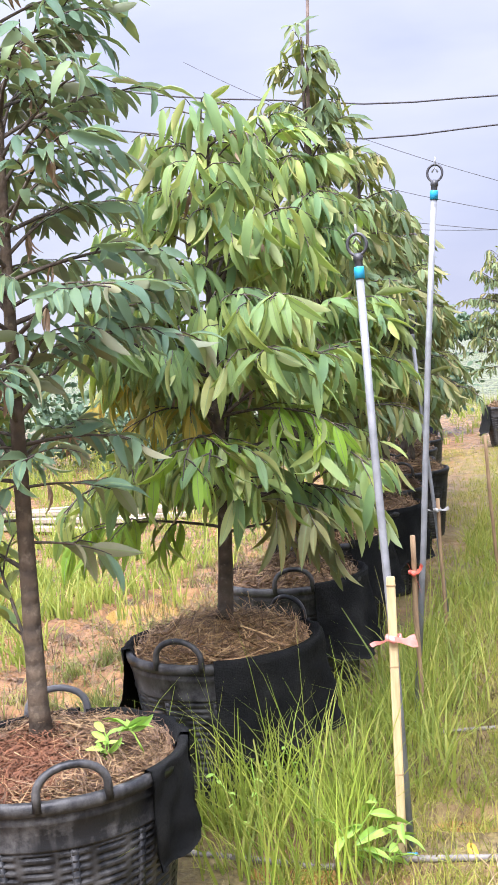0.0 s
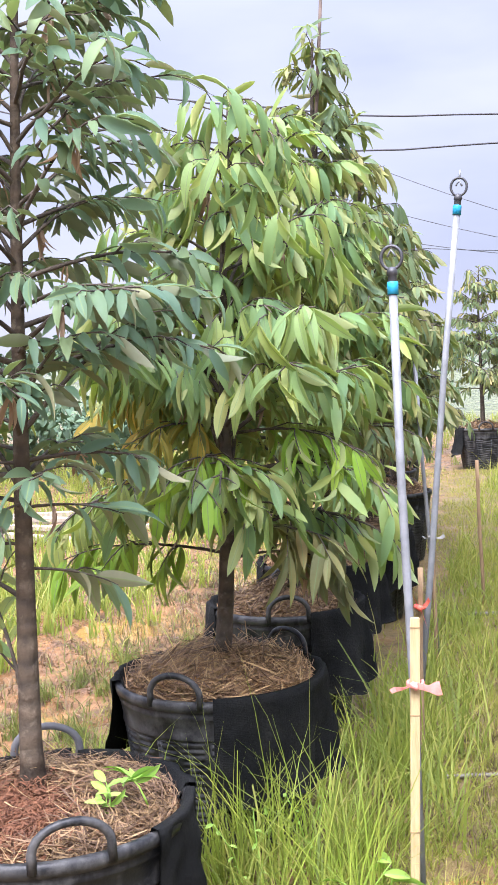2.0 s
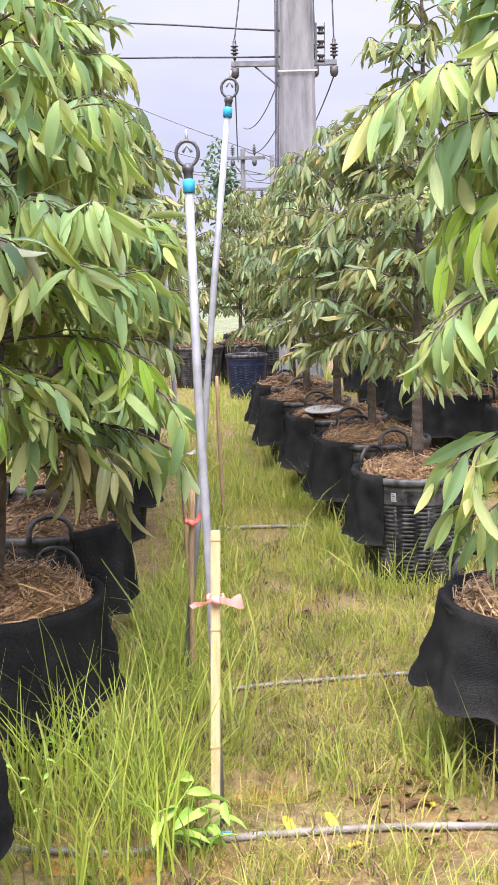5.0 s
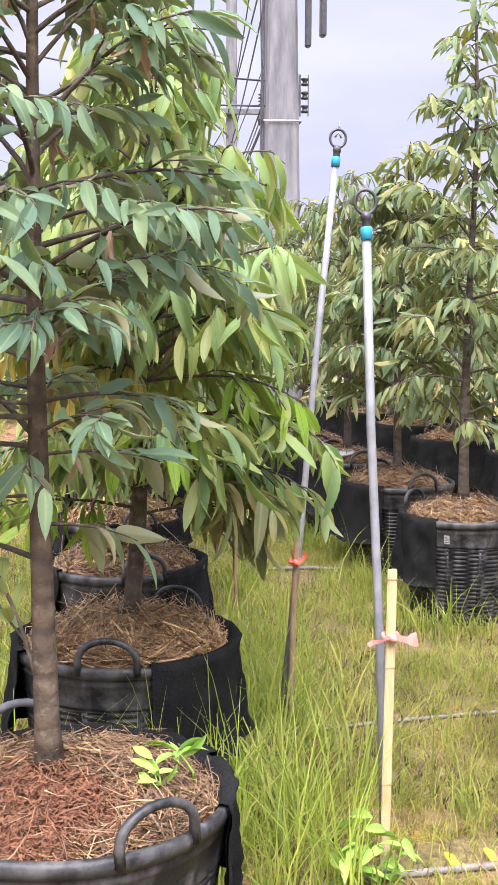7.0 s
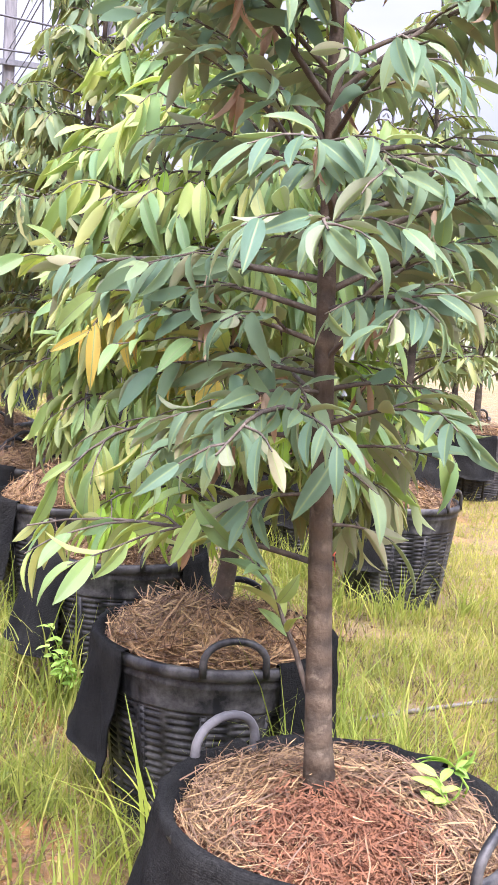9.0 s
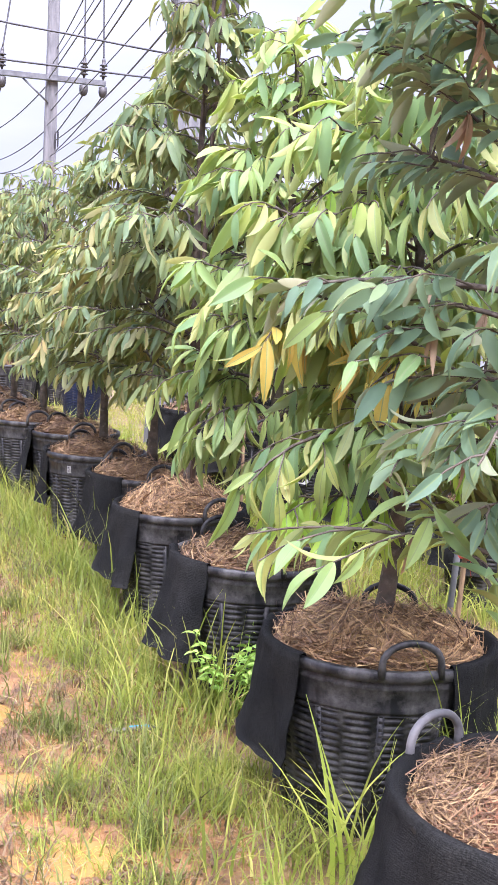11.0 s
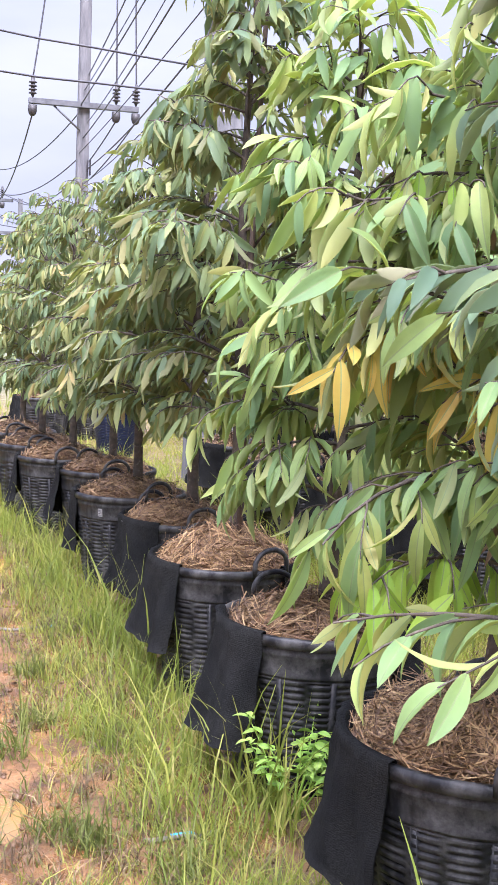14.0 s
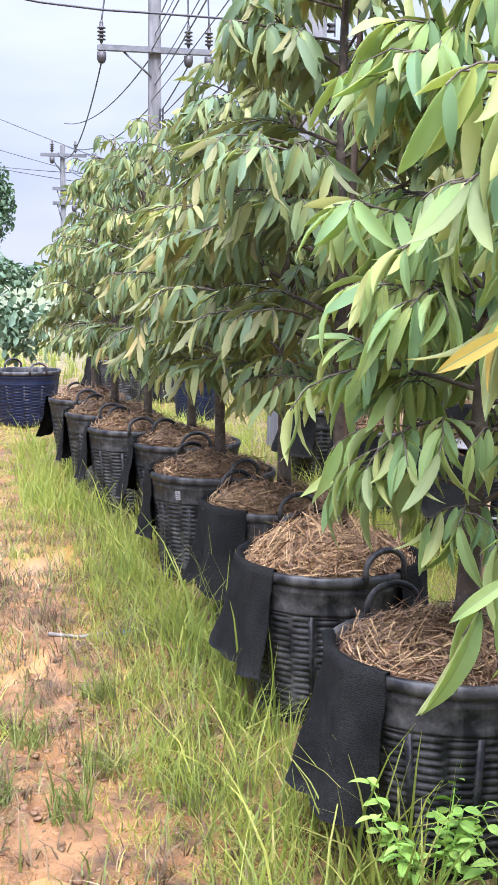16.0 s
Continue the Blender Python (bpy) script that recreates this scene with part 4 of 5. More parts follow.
durian((1.06, 0.49, SOIL_Z), 2.3, 0.032, 31, FRESH, spread=0.62, first=0.72, count=42, droop=1.0, size=0.18, density=0.85, shoots=[(0.55, 3.5, 0.42, 0.05, GREEN), (0.36, 3.75, 0.40, 0.15, GREEN), (1.45, 3.55, 0.50, 0.15, GREEN), (1.60, 3.42, 0.66, 0.1, GREEN), (1.25, 3.65, 0.42, 0.1)],
       label="young durian tree with large drooping yellow-green leaves beside the path")
tall = thing("guide_stick", "thin reddish-brown stick tied upright in the crown of a tree", "stick")
part("shaft", mesh_from("guide_stick", *tube([(-0.76, 2.70, 0.50), (-0.76, 2.70, 1.6), (-0.73, 2.71, 2.7), (-0.66, 2.72, 3.6)], [0.013, 0.012, 0.010, 0.008], 8), [STICK_DARK]), tall)


# ---- planters ----
RIM = 0.53


def weave_of(columns, pitch, deep=0.006, flat=0.42):
    def weave(a, r, z):
        """Moulded strips stacked in columns, with flat upright ribs between them."""
        if not 0.03 < z < RIM - 0.135:
            return 0.0
        turn = a * columns / (2 * math.pi)
        side = abs((turn % 1.0) - 0.5) * 2           # 0 in the middle of a column, 1 on the rib
        if side > 1 - flat:
            return deep * 0.55
        rowf = (z - 0.03) / pitch + 0.5 * (int(turn) % 2)
        bulge = abs(math.sin(math.pi * rowf))
        return deep * (1.0 if bulge > 0.62 else -0.9)
    return weave


def basket_profile(n):
    r0, r1 = 0.265, 0.338
    prof = [(0.0, 0.012), (r0 - 0.01, 0.012), (r0, 0.0)]
    for i in range(1, n):
        z = (RIM - 0.13) * i / n
        prof.append((r0 + (r1 - r0) * z / RIM, z))
    for dr, z in ((0.004, RIM - 0.13), (0.006, RIM - 0.125), (0.002, RIM - 0.118), (0.003, RIM - 0.06), (0.006, RIM - 0.055), (0.003, RIM - 0.048)):
        prof.append((r0 + (r1 - r0) * z / RIM + dr, z))
    return prof + [(r1 - 0.004, RIM - 0.03)]


def handle_shape():
    pts = [(0.0, -0.085, -0.02)]
    for k in range(13):
        a = math.pi * k / 12
        pts.append((0.004 * math.sin(a), -0.085 * math.cos(a), 0.022 + 0.062 * math.sin(a)))
    pts.append((0.0, 0.085, -0.02))
    return tube(pts, [0.012] + [0.0105] * 13 + [0.012], 8)


def net_sheet(a0, a1, flare, seed, low=0.07, tuck=0.02):
    """A skirt of netting from angle a0 to a1 (degrees), hung from the rim, flaring to a ragged hem."""
    na, nz = max(12, int((a1 - a0) / 4)), 14
    out, uv = [], []
    for i in range(na + 1):
        a = radians(a0 + (a1 - a0) * i / na)
        edge = min(i, na - i) / na
        hem = low + 0.05 * wave(a * 1.3, seed) + 0.02 * wave(a * 5, seed)
        for j in range(nz + 1):
            u = max(0.0, (j - 2) / (nz - 2))
            z = RIM + 0.010 - u * (RIM + 0.010 - hem)
            if j == 0:
                r, z = 0.338 - tuck, RIM - 0.03
            elif j == 1:
                r, z = 0.338, RIM + 0.012
            else:
                r = 0.354 - 0.02 * u + flare * u ** 1.4 * (0.75 + 0.6 * wave(a * 1.1, seed + 3)) + 0.026 * u * math.sin(a * 9 + 2 * wave(a * 2, seed)) + 0.016 * wave(a * 6, u * 4, seed) + 0.012 * u * wave(a * 15, u * 7, seed)
            out.append((r * math.cos(a), r * math.sin(a), z))
            uv.append((a * 0.35 / (2 * math.pi) * 6, (u + 0.04 * min(j, 2)) * 0.5))
    faces = []
    w = nz + 1
    for i in range(na):
        for j in range(nz):
            k = i * w + j
            faces.append((k, k + 1, k + w + 1, k + w))
    inner = [(x * (1 - 0.005 / math.hypot(x, y)), y * (1 - 0.005 / math.hypot(x, y)), z) for x, y, z in out]
    n = len(out)
    back = [tuple(i + n for i in f[::-1]) for f in faces]
    rimf = [(i * w + w, i * w, i * w + n, i * w + w + n) for i in range(na)]
    hemf = [(i * w + nz, i * w + w + nz, i * w + w + nz + n, i * w + nz + n) for i in range(na)]
    return out + inner, faces + back + rimf + hemf, uv + uv


BODY = mesh_from("basket_body", *lathe(basket_profile(60), 120, weave_of(17, 0.030, 0.0045, 0.28)), [PLASTIC])
BODY_FINE = mesh_from("basket_body_fine", *lathe(basket_profile(120), 264, weave_of(22, 0.0215, 0.0036, 0.24)), [PLASTIC])
BODY_BLUE = mesh_from("basket_body_blue", *lathe(basket_profile(48), 88, weave_of(22, 0.03)), [PLASTIC_BLUE])
RIM_MESH = mesh_from("basket_rim", *lathe([(0.334, RIM - 0.035), (0.345, RIM - 0.032), (0.349, RIM - 0.014), (0.345, RIM), (0.332, RIM + 0.002), (0.324, RIM - 0.008), (0.318, RIM - 0.10), (0.30, RIM - 0.25)], 64), [PLASTIC])
HANDLE = mesh_from("handle", *handle_shape(), [PLASTIC])
HANDLE_GREY = mesh_from("handle_grey", *handle_shape(), [PLASTIC_GREY])
STAVE = mesh_from("stave", *box(-0.006, 0.002, -0.012, 0.012, 0.02, RIM - 0.13, 0.003), [PLASTIC])


def tag_on(basket, angle):
    a = radians(angle)
    m = Matrix.Translation((0.349 * math.cos(a), 0.349 * math.sin(a), RIM - 0.085)) @ pose(0, 0, 0, 0, 8, angle)
    tag = part("label_tag", mesh_from("label_tag", *box(-0.0015, 0.0015, -0.014, 0.014, -0.021, 0.021), [WHITE_TAG], smooth=False), basket, "small white weathered label tag", m)
    for k in range(4):
        part("printed_bar", mesh_from("printed_bar", *box(0.0016, 0.0024, -0.011, 0.003 + 0.007 * (k % 2), 0.012 - 0.009 * k, 0.016 - 0.009 * k), [INK], smooth=False), tag)


def basket(at, turn, nets, handles, seed, label, tag=None, grey=None, blue=False, size=1.0, fine=False, low=0.20):
    top = thing("planter_basket", label, "planter", pose(at[0], at[1], 0.0, 0, 0, 0), "black woven planters in rows")
    top.scale = (size, size, 1.0)
    part("body", BODY_BLUE if blue else BODY_FINE if fine or at[1] < 6.5 else BODY, top)
    part("rim", RIM_MESH, top)
    for k, h in enumerate(handles):
        a = radians(h)
        part("handle", HANDLE_GREY if grey == k else HANDLE, top, "weathered grey plastic handle" if grey == k else "", Matrix.Translation((0.333 * math.cos(a), 0.333 * math.sin(a), RIM)) @ pose(0, 0, 0, 0, 0, h))
    for k in range(11):
        h = turn + k * 360 / 11
        a = radians(h)
        lean = math.degrees(math.atan2(0.073, RIM))
        part("stave", STAVE, top, at=Matrix.Translation((0.2665 * math.cos(a), 0.2665 * math.sin(a), 0.0)) @ pose(0, 0, 0, 0, lean, h))
    for k, (a0, a1, flare, *hem) in enumerate(nets):
        v, f, uv = net_sheet(a0, a1, flare, seed + k * 1.7, *(hem or [low]))
        part("shade_net", mesh_from("shade_net", v, f, [NET], uv=uv), top, "black knitted shade netting draped over the rim")
    if tag is not None:
        tag_on(top, tag)
    return top


LAB_NET = "black woven plastic planter basket wrapped in shade netting"
basket(POTS_LEFT[0], 8, [(-22, 22, 0.03, 0.27), (26, 100, 0.05, 0.2), (104, 250, 0.11)], [-56, 114], 1.0, "large black plastic planter with dusty rim and netting behind", tag=-109, grey=1, size=1.04, fine=True)
basket(POTS_LEFT[1], 20, [(-77, 60, 0.05), (64, 208, 0.075)], [-98, 60], 2.3, LAB_NET, size=1.02, fine=True)
basket(POTS_LEFT[2], 0, [(152, 220, 0.15, 0.16), (-60, 40, 0.06)], [-75, 100], 3.1, "black woven plastic planter with a white tag and a netting flap", tag=-150, size=0.96, fine=True)
basket(POTS_LEFT[3], 14, [(100, 220, 0.10), (-60, 60, 0.08)], [-70, 95], 4.2, "black woven plastic planter overflowing with dry straw", size=0.92)
basket(POTS_LEFT[4], 5, [(80, 236, 0.12), (-70, 40, 0.06)], [-84, 110], 5.2, LAB_NET, size=0.90)
basket(POTS_LEFT[5], 9, [(110, 190, 0.08)], [-70, 100], 6.4, "black woven plastic planter with a white tag", tag=-130, size=0.92)
for n in range(6, len(POTS_LEFT)):
    basket(POTS_LEFT[n], n * 7, [(90 + n * 5, 230 - n * 6, 0.11)], [-70 - n * 3, 105], 7.7 + n, LAB_NET, size=0.92)
basket(POTS_RIGHT[0], 3, [(60, 268, 0.12)], [-60, 130], 21.0, "black plastic planter wrapped in flaring shade netting by the path", low=0.26)
basket(POTS_RIGHT[1], 12, [(120, 232, 0.05)], [-52, 130], 22.0, "black woven plastic planter with a small tag in the grass", tag=-118, fine=True, size=0.92)
basket(POTS_RIGHT[2], 5, [(110, 245, 0.10)], [-75, 100], 23.0, LAB_NET)
for n in range(3, len(POTS_RIGHT)):
    basket(POTS_RIGHT[n], n * 9, [(110 + n * 4, 250 - n * 3, 0.12)], [-80, 100], 24.0 + n, LAB_NET)
for n, at in enumerate(POTS_THIRD):
    basket(at, n * 11, [(150, 300 - n * 5, 0.09)], [-70, 105], 40.0 + n, LAB_NET)
basket((0.09, 10.75), 4, [], [-70, 110], 60.0, "small dark blue plastic planter basket at the end of the path", blue=True, size=0.72)
basket((-1.62, 10.7), 4, [], [-70, 110], 61.0, "dark blue plastic planter basket at the end of the row", blue=True)


# ---- soil and straw ----
def mound_height(x, y, seed, high):
    r = math.hypot(x, y) / 0.33
    return RIM - 0.045 + high * max(0.0, 1 - r * r) + 0.02 * wave(x * 6, y * 6, seed) + 0.008 * wave(x * 18, y * 18, seed)


def soil_mesh(seed, high, mat):
    n, m = 14, 40
    verts, faces = [(0, 0, mound_height(0, 0, seed, high))], []
    for i in range(1, n + 1):
        for k in range(m):
            a, r = 2 * math.pi * k / m, 0.322 * i / n
            x, y = r * math.cos(a), r * math.sin(a)
            verts.append((x, y, mound_height(x, y, seed, high)))
    faces += [(0, 1 + k, 1 + (k + 1) % m) for k in range(m)]
    for i in range(n - 1):
        for k in range(m):
            a, b = 1 + i * m + k, 1 + i * m + (k + 1) % m
            faces.append((a, a + m, b + m, b))
    return mesh_from("soil", verts, faces, [mat])


def straw_mesh(seed, count, high, bare=None, length=0.15, only=None, mat=None, thick=1.0):
    """Loose straws lying over the mound, kept inside the rim. bare, only: discs (x, y, r) left free or covered alone."""
    rng = np.random.default_rng(int(seed * 10))
    verts, quads = [], []
    for n in range(count):
        a, r = rng.uniform(0, 2 * math.pi), 0.325 * math.sqrt(rng.random())
        x, y = r * math.cos(a), r * math.sin(a)
        if bare and math.hypot(x - bare[0], y - bare[1]) < bare[2] * rng.uniform(0.75, 1.2) and rng.random() < 0.965:
            continue
        if only and math.hypot(x - only[0], y - only[1]) > only[2] * rng.uniform(0.5, 1.1):
            continue
        ln = length * rng.uniform(0.35, 1.3)
        az = rng.uniform(0, 2 * math.pi)
        w = rng.uniform(0.0006, 0.0015) * thick
        bend, base = rng.normal(0, 0.3), len(verts)
        lift = abs(rng.normal(0, 0.016)) + 0.003
        slope, edge = rng.normal(0, 0.12), rng.uniform(0.26, 0.324)
        for i in range(4):
            u = i / 3 - 0.5
            an = az + bend * (u + 0.5)
            qx, qy = x + math.cos(an) * ln * u, y + math.sin(an) * ln * u
            rr = math.hypot(qx, qy)
            if rr > edge:
                qx, qy = qx * edge / rr, qy * edge / rr
            lying = mound_height(qx, qy, seed, high)
            z = max(lying + lift + slope * u * ln * 2, lying + 0.002)
            sx, sy = -math.sin(an) * w, math.cos(an) * w
            tilt = rng.normal(0, 0.7) * w
            verts += [(qx + sx, qy + sy, z + tilt), (qx - sx, qy - sy, z - tilt)]
        quads += [(base, base + 1, base + 3, base + 2), (base + 2, base + 3, base + 5, base + 4), (base + 4, base + 5, base + 7, base + 6)]
    return quads_mesh("straw_mulch", verts, quads, [mat or STRAW])


SOIL_A, SOIL_B, SOIL_C = soil_mesh(1.0, 0.075, SOIL_RED), soil_mesh(2.0, 0.085, SOIL), soil_mesh(5.0, 0.13, SOIL)
STRAW_SETS = [straw_mesh(3.0, 2600, 0.085, length=0.19, thick=1.25, mat=STRAW_OLD), straw_mesh(2.0, 2800, 0.085, length=0.19, thick=1.25, mat=STRAW_OLD), straw_mesh(4.0, 1700, 0.085, length=0.2, thick=1.6, mat=STRAW_OLD)]
for n, at in enumerate(POTS):
    turn = 0 if n < 2 or n == 3 else n * 47
    wide = (1.04, 1.02, 0.96)[n] if n < 3 else 1.0 if n > len(POTS_LEFT) + 1 or n == len(POTS_LEFT) else 0.92
    thing("potting_soil", "reddish husk and soil filling the planter" if n == 0 else "brown potting soil heaped in the planter", "soil", Matrix.Translation((at[0], at[1], 0)) @ pose(0, 0, 0, 0, 0, turn) @ Matrix.Diagonal((wide, wide, 1, 1)), me=SOIL_A if n == 0 else SOIL_C if n == 3 else SOIL_B)
    if n == 0:
        me = straw_mesh(1.0, 8000, 0.075, bare=(-0.05, -0.15, 0.19), length=0.12, thick=0.85, mat=STRAW_DARK)
        thing("husk_fibre", "reddish brown coconut husk fibre bare of straw", "husk", Matrix.Translation((at[0], at[1], 0)) @ Matrix.Diagonal((wide, wide, 1, 1)), kind="stuff",
              me=straw_mesh(1.0, 11000, 0.075, length=0.03, only=(-0.06, -0.14, 0.25), mat=HUSK))
    elif n == 3:
        me = straw_mesh(5.0, 4200, 0.13, length=0.22, thick=1.3)
    elif n == 1:
        me = straw_mesh(2.0, 5200, 0.085, length=0.27, thick=1.1)
    else:
        me = STRAW_SETS[2 if at[1] > 5 else n % 2]
    thing("straw_mulch", "dry brown straw mulch spread round the trunk", "straw", Matrix.Translation((at[0], at[1], 0)) @ pose(0, 0, 0, 0, 0, turn) @ Matrix.Diagonal((wide, wide, 1, 1)), kind="stuff", me=me)


# ---- sprinklers ----
def sprinkler(foot, head, blue=True, label="grey pipe riser with a blue socket and a ring-shaped sprinkler", size=1.0):
    foot, head = Vector(foot), Vector(head)
    way = (head - foot)
    length = way.length
    z_axis = way.normalized()
    y_axis = z_axis.cross(Vector((1, 0, 0))).normalized()
    m = Matrix.Translation(foot) @ Matrix((y_axis.cross(z_axis), y_axis, z_axis)).transposed().to_4x4()
    top = thing("sprinkler_riser", label, "sprinkler", m, "sprinkler risers on the path")
    r = 0.0125 * size
    part("pipe", mesh_from("pipe", *tube([(0, 0, 0), (0.004, 0, length * 0.35), (-0.003, 0.002, length * 0.7), (0, 0, length)], r, 12), [PVC]), top)
    part("socket", mesh_from("socket", *lathe([(r, length - 0.016), (r * 1.3, length - 0.016), (r * 1.32, length + 0.016), (r * 1.2, length + 0.02), (0.0, length + 0.02)], 16), [BLUE if blue else PVC]), top, "blue pipe socket")
    z = length + 0.018
    part("adapter", mesh_from("adapter", *lathe([(r * 1.0, z), (r * 1.05, z + 0.02), (r * 1.25, z + 0.022), (r * 1.25, z + 0.036), (r * 0.7, z + 0.045), (0, z + 0.045)], 12), [BLACK_FITTING]), top)
    ring = [(0.030 * math.cos(a), 0, z + 0.072 + 0.034 * math.sin(a)) for a in np.linspace(-1.5, 4.64, 22)]
    part("ring", mesh_from("ring", *tube(ring, 0.005, 8), [BLACK_FITTING]), top)
    part("rotor", mesh_from("rotor", *join(tube([(0, 0, z + 0.10), (0, 0, z + 0.135)], 0.004, 8), tube([(-0.012, 0, z + 0.075), (0, 0, z + 0.095), (0.012, 0, z + 0.075)], 0.004, 6)), [PVC]), top)
    return top


sprinkler((0.015, 0.06, 0.0), (-0.034, 0.228, 1.775))
sprinkler((-0.15, 1.26, 0.0), (0.06, 1.41, 2.115))
sprinkler((-0.21, 2.80, 0.0), (-0.28, 2.76, 1.55), blue=False, label="thin grey pipe riser standing in the grass", size=0.8)


def stake(at, tops, wide, mat, label, nodes, flat=True):
    top = thing("stake", label, "stake", pose(at[0], at[1], 0.0), "stakes tied to the sprinkler risers")
    lean = (tops[0] - at[0], tops[1] - at[1])
    h = tops[2]
    if flat:
        v, f = box(-wide / 2, wide / 2, -0.005, 0.006, -0.03, h, 0.0025)
    else:
        v, f = tube([(0.002 * math.sin(k), 0.002 * math.cos(2 * k), -0.03 + (h + 0.03) * k / 8) for k in range(9)], wide / 2, 8)
    v = [(x + lean[0] * z / h, y + lean[1] * z / h, z) for x, y, z in v]
    part("pole", mesh_from("pole", v, f, [mat], smooth=not flat), top)
    for z in nodes:
        part("node", mesh_from("node", *box(-wide / 2 - 0.001, wide / 2 + 0.001, -0.0065, 0.0075, z, z + 0.005, 0.001), [BAMBOO_NODE], smooth=False), top, at=Matrix.Translation((lean[0] * z / h, lean[1] * z / h, 0)))
    return top


stake((0.0, 0.0), (0.02, 0.055, 0.86), 0.026, BAMBOO, "pale split bamboo stake driven into the ground", (0.26, 0.585, 0.83))
stake((-0.12, 1.23), (-0.10, 1.205, 0.78), 0.021, STICK, "brown weathered wooden stake in the grass", (), flat=False)
stake((-0.22, 2.77), (-0.215, 2.76, 0.70), 0.02, STICK, "thin weathered stake beside a pipe", (), flat=False)
stake((-0.06, 4.08), (-0.08, 4.07, 0.90), 0.022, STICK, "thin brown stick standing in the path", (), flat=False)


def ribbon(at, mat, label, tails, size=1.0):
    top = thing("ribbon_tie", label, "ribbon", pose(*at))
    loop = [(0.021 * size * math.cos(a), 0.019 * size * math.sin(a) + 0.006, 0.004 * math.sin(3 * a)) for a in np.linspace(0, 2 * math.pi, 14)]
    part("loop", mesh_from("loop", *tube(loop, [0.006] * 14, 6), [mat]), top)
    part("knot", mesh_from("knot", *tube([(-0.014, -0.018, 0.0), (-0.005, -0.024, 0.004), (0.005, -0.024, -0.003), (0.014, -0.018, 0.002)], [0.005, 0.011, 0.011, 0.006], 8), [mat]), top)
    for k, (dx, dz, w) in enumerate(tails):
        v, f = [], []
        for i in range(6):
            u = i / 5
            x = dx * u
            z = dz * u * u + 0.004 * math.sin(u * 7 + k)
            hw = w * (0.25 + 0.75 * u) * (1 + 0.25 * math.sin(9 * u + k))
            yy = -0.022 - 0.010 * math.sin(u * 5 + k)
            v += [(x, yy, z + hw), (x, yy - 0.0015, z + hw), (x + 0.008 * u, yy, z - hw), (x + 0.008 * u, yy - 0.0015, z - hw)]
        for i in range(5):
            a = 4 * i
            f += [(a, a + 4, a + 6, a + 2), (a + 1, a + 3, a + 7, a + 5), (a, a + 1, a + 5, a + 4), (a + 2, a + 6, a + 7, a + 3)]
        part("tail", mesh_from("tail", v, f, [mat], smooth=False), top)
    return top


ribbon((0.016, 0.043, 0.675), RIBBON, "pink plastic ribbon knotted round the bamboo stake", [(0.068, -0.008, 0.018), (-0.07, -0.022, 0.006)])
ribbon((-0.106, 1.21, 0.63), RIBBON_RED, "red plastic ribbon tied round the wooden stake", [(0.02, -0.07, 0.012), (0.035, 0.03, 0.008), (-0.02, 0.04, 0.006)], 0.9)
ribbon((-0.22, 2.76, 0.64), WHITE_TAG, "pale plastic strip tied round a thin stake", [(0.06, 0.01, 0.008), (-0.05, 0.0, 0.006)], 0.8)


def ground_pipe(points, r, label, joint=None):
    top = thing("irrigation_pipe", label, "pipe")
    pts = [(x, y, ground_height(x, y) + r * 1.1) for x, y in points]
    part("pipe", mesh_from("pipe", *tube(pts, r, 10), [PVC_OLD]), top)
    if joint is not None:
        (x0, y0), (x1, y1) = joint
        z = ground_height(x0, y0) + r * 1.1
        part("joint", mesh_from("joint", *tube([(x0, y0, z), (x1, y1, z)], r * 1.25, 12), [BLUE]), top, "blue pipe joint")
    return top


ground_pipe([(-1.0 + 0.25 * k, -0.02 + 0.004 * k + 0.012 * math.sin(k * 1.3)) for k in range(13)], 0.011, "muddy grey water pipe lying across the path", ((0.0, 0.0), (0.045, 0.002)))
ground_pipe([(-0.20 + 0.2 * k, 1.10 + 0.031 * k + 0.012 * math.sin(k * 0.9)) for k in range(12)], 0.0085, "muddy grey water pipe lying in the grass")
ground_pipe([(-0.3 + 0.2 * k, 3.77 + 0.02 * math.sin(k)) for k in range(7)], 0.012, "grey water pipe half hidden in grass")
ground_pipe([(-1.72 + 0.12 * k, 3.66 + 0.02 * math.sin(k)) for k in range(5)], 0.008, "grey water pipe across the mud", ((-1.42, 3.66), (-1.36, 3.66)))


ground_pipe([(-1.42 + 0.04 * k, 1.252 + 0.003 * k) for k in range(7)], 0.008, "grey water pipe half sunk in the mud", ((-1.34, 1.262), (-1.27, 1.268)))
thing("saucer", "pale round plastic saucer lying on the soil of a planter", "saucer", pose(0.62, 4.86, 0.575, 4, -3, 0),
            me=mesh_from("saucer", *lathe([(0.0, 0.0), (0.115, 0.0), (0.13, 0.006), (0.13, 0.016), (0.115, 0.012), (0.0, 0.010)], 32), [WHITE_TAG]))


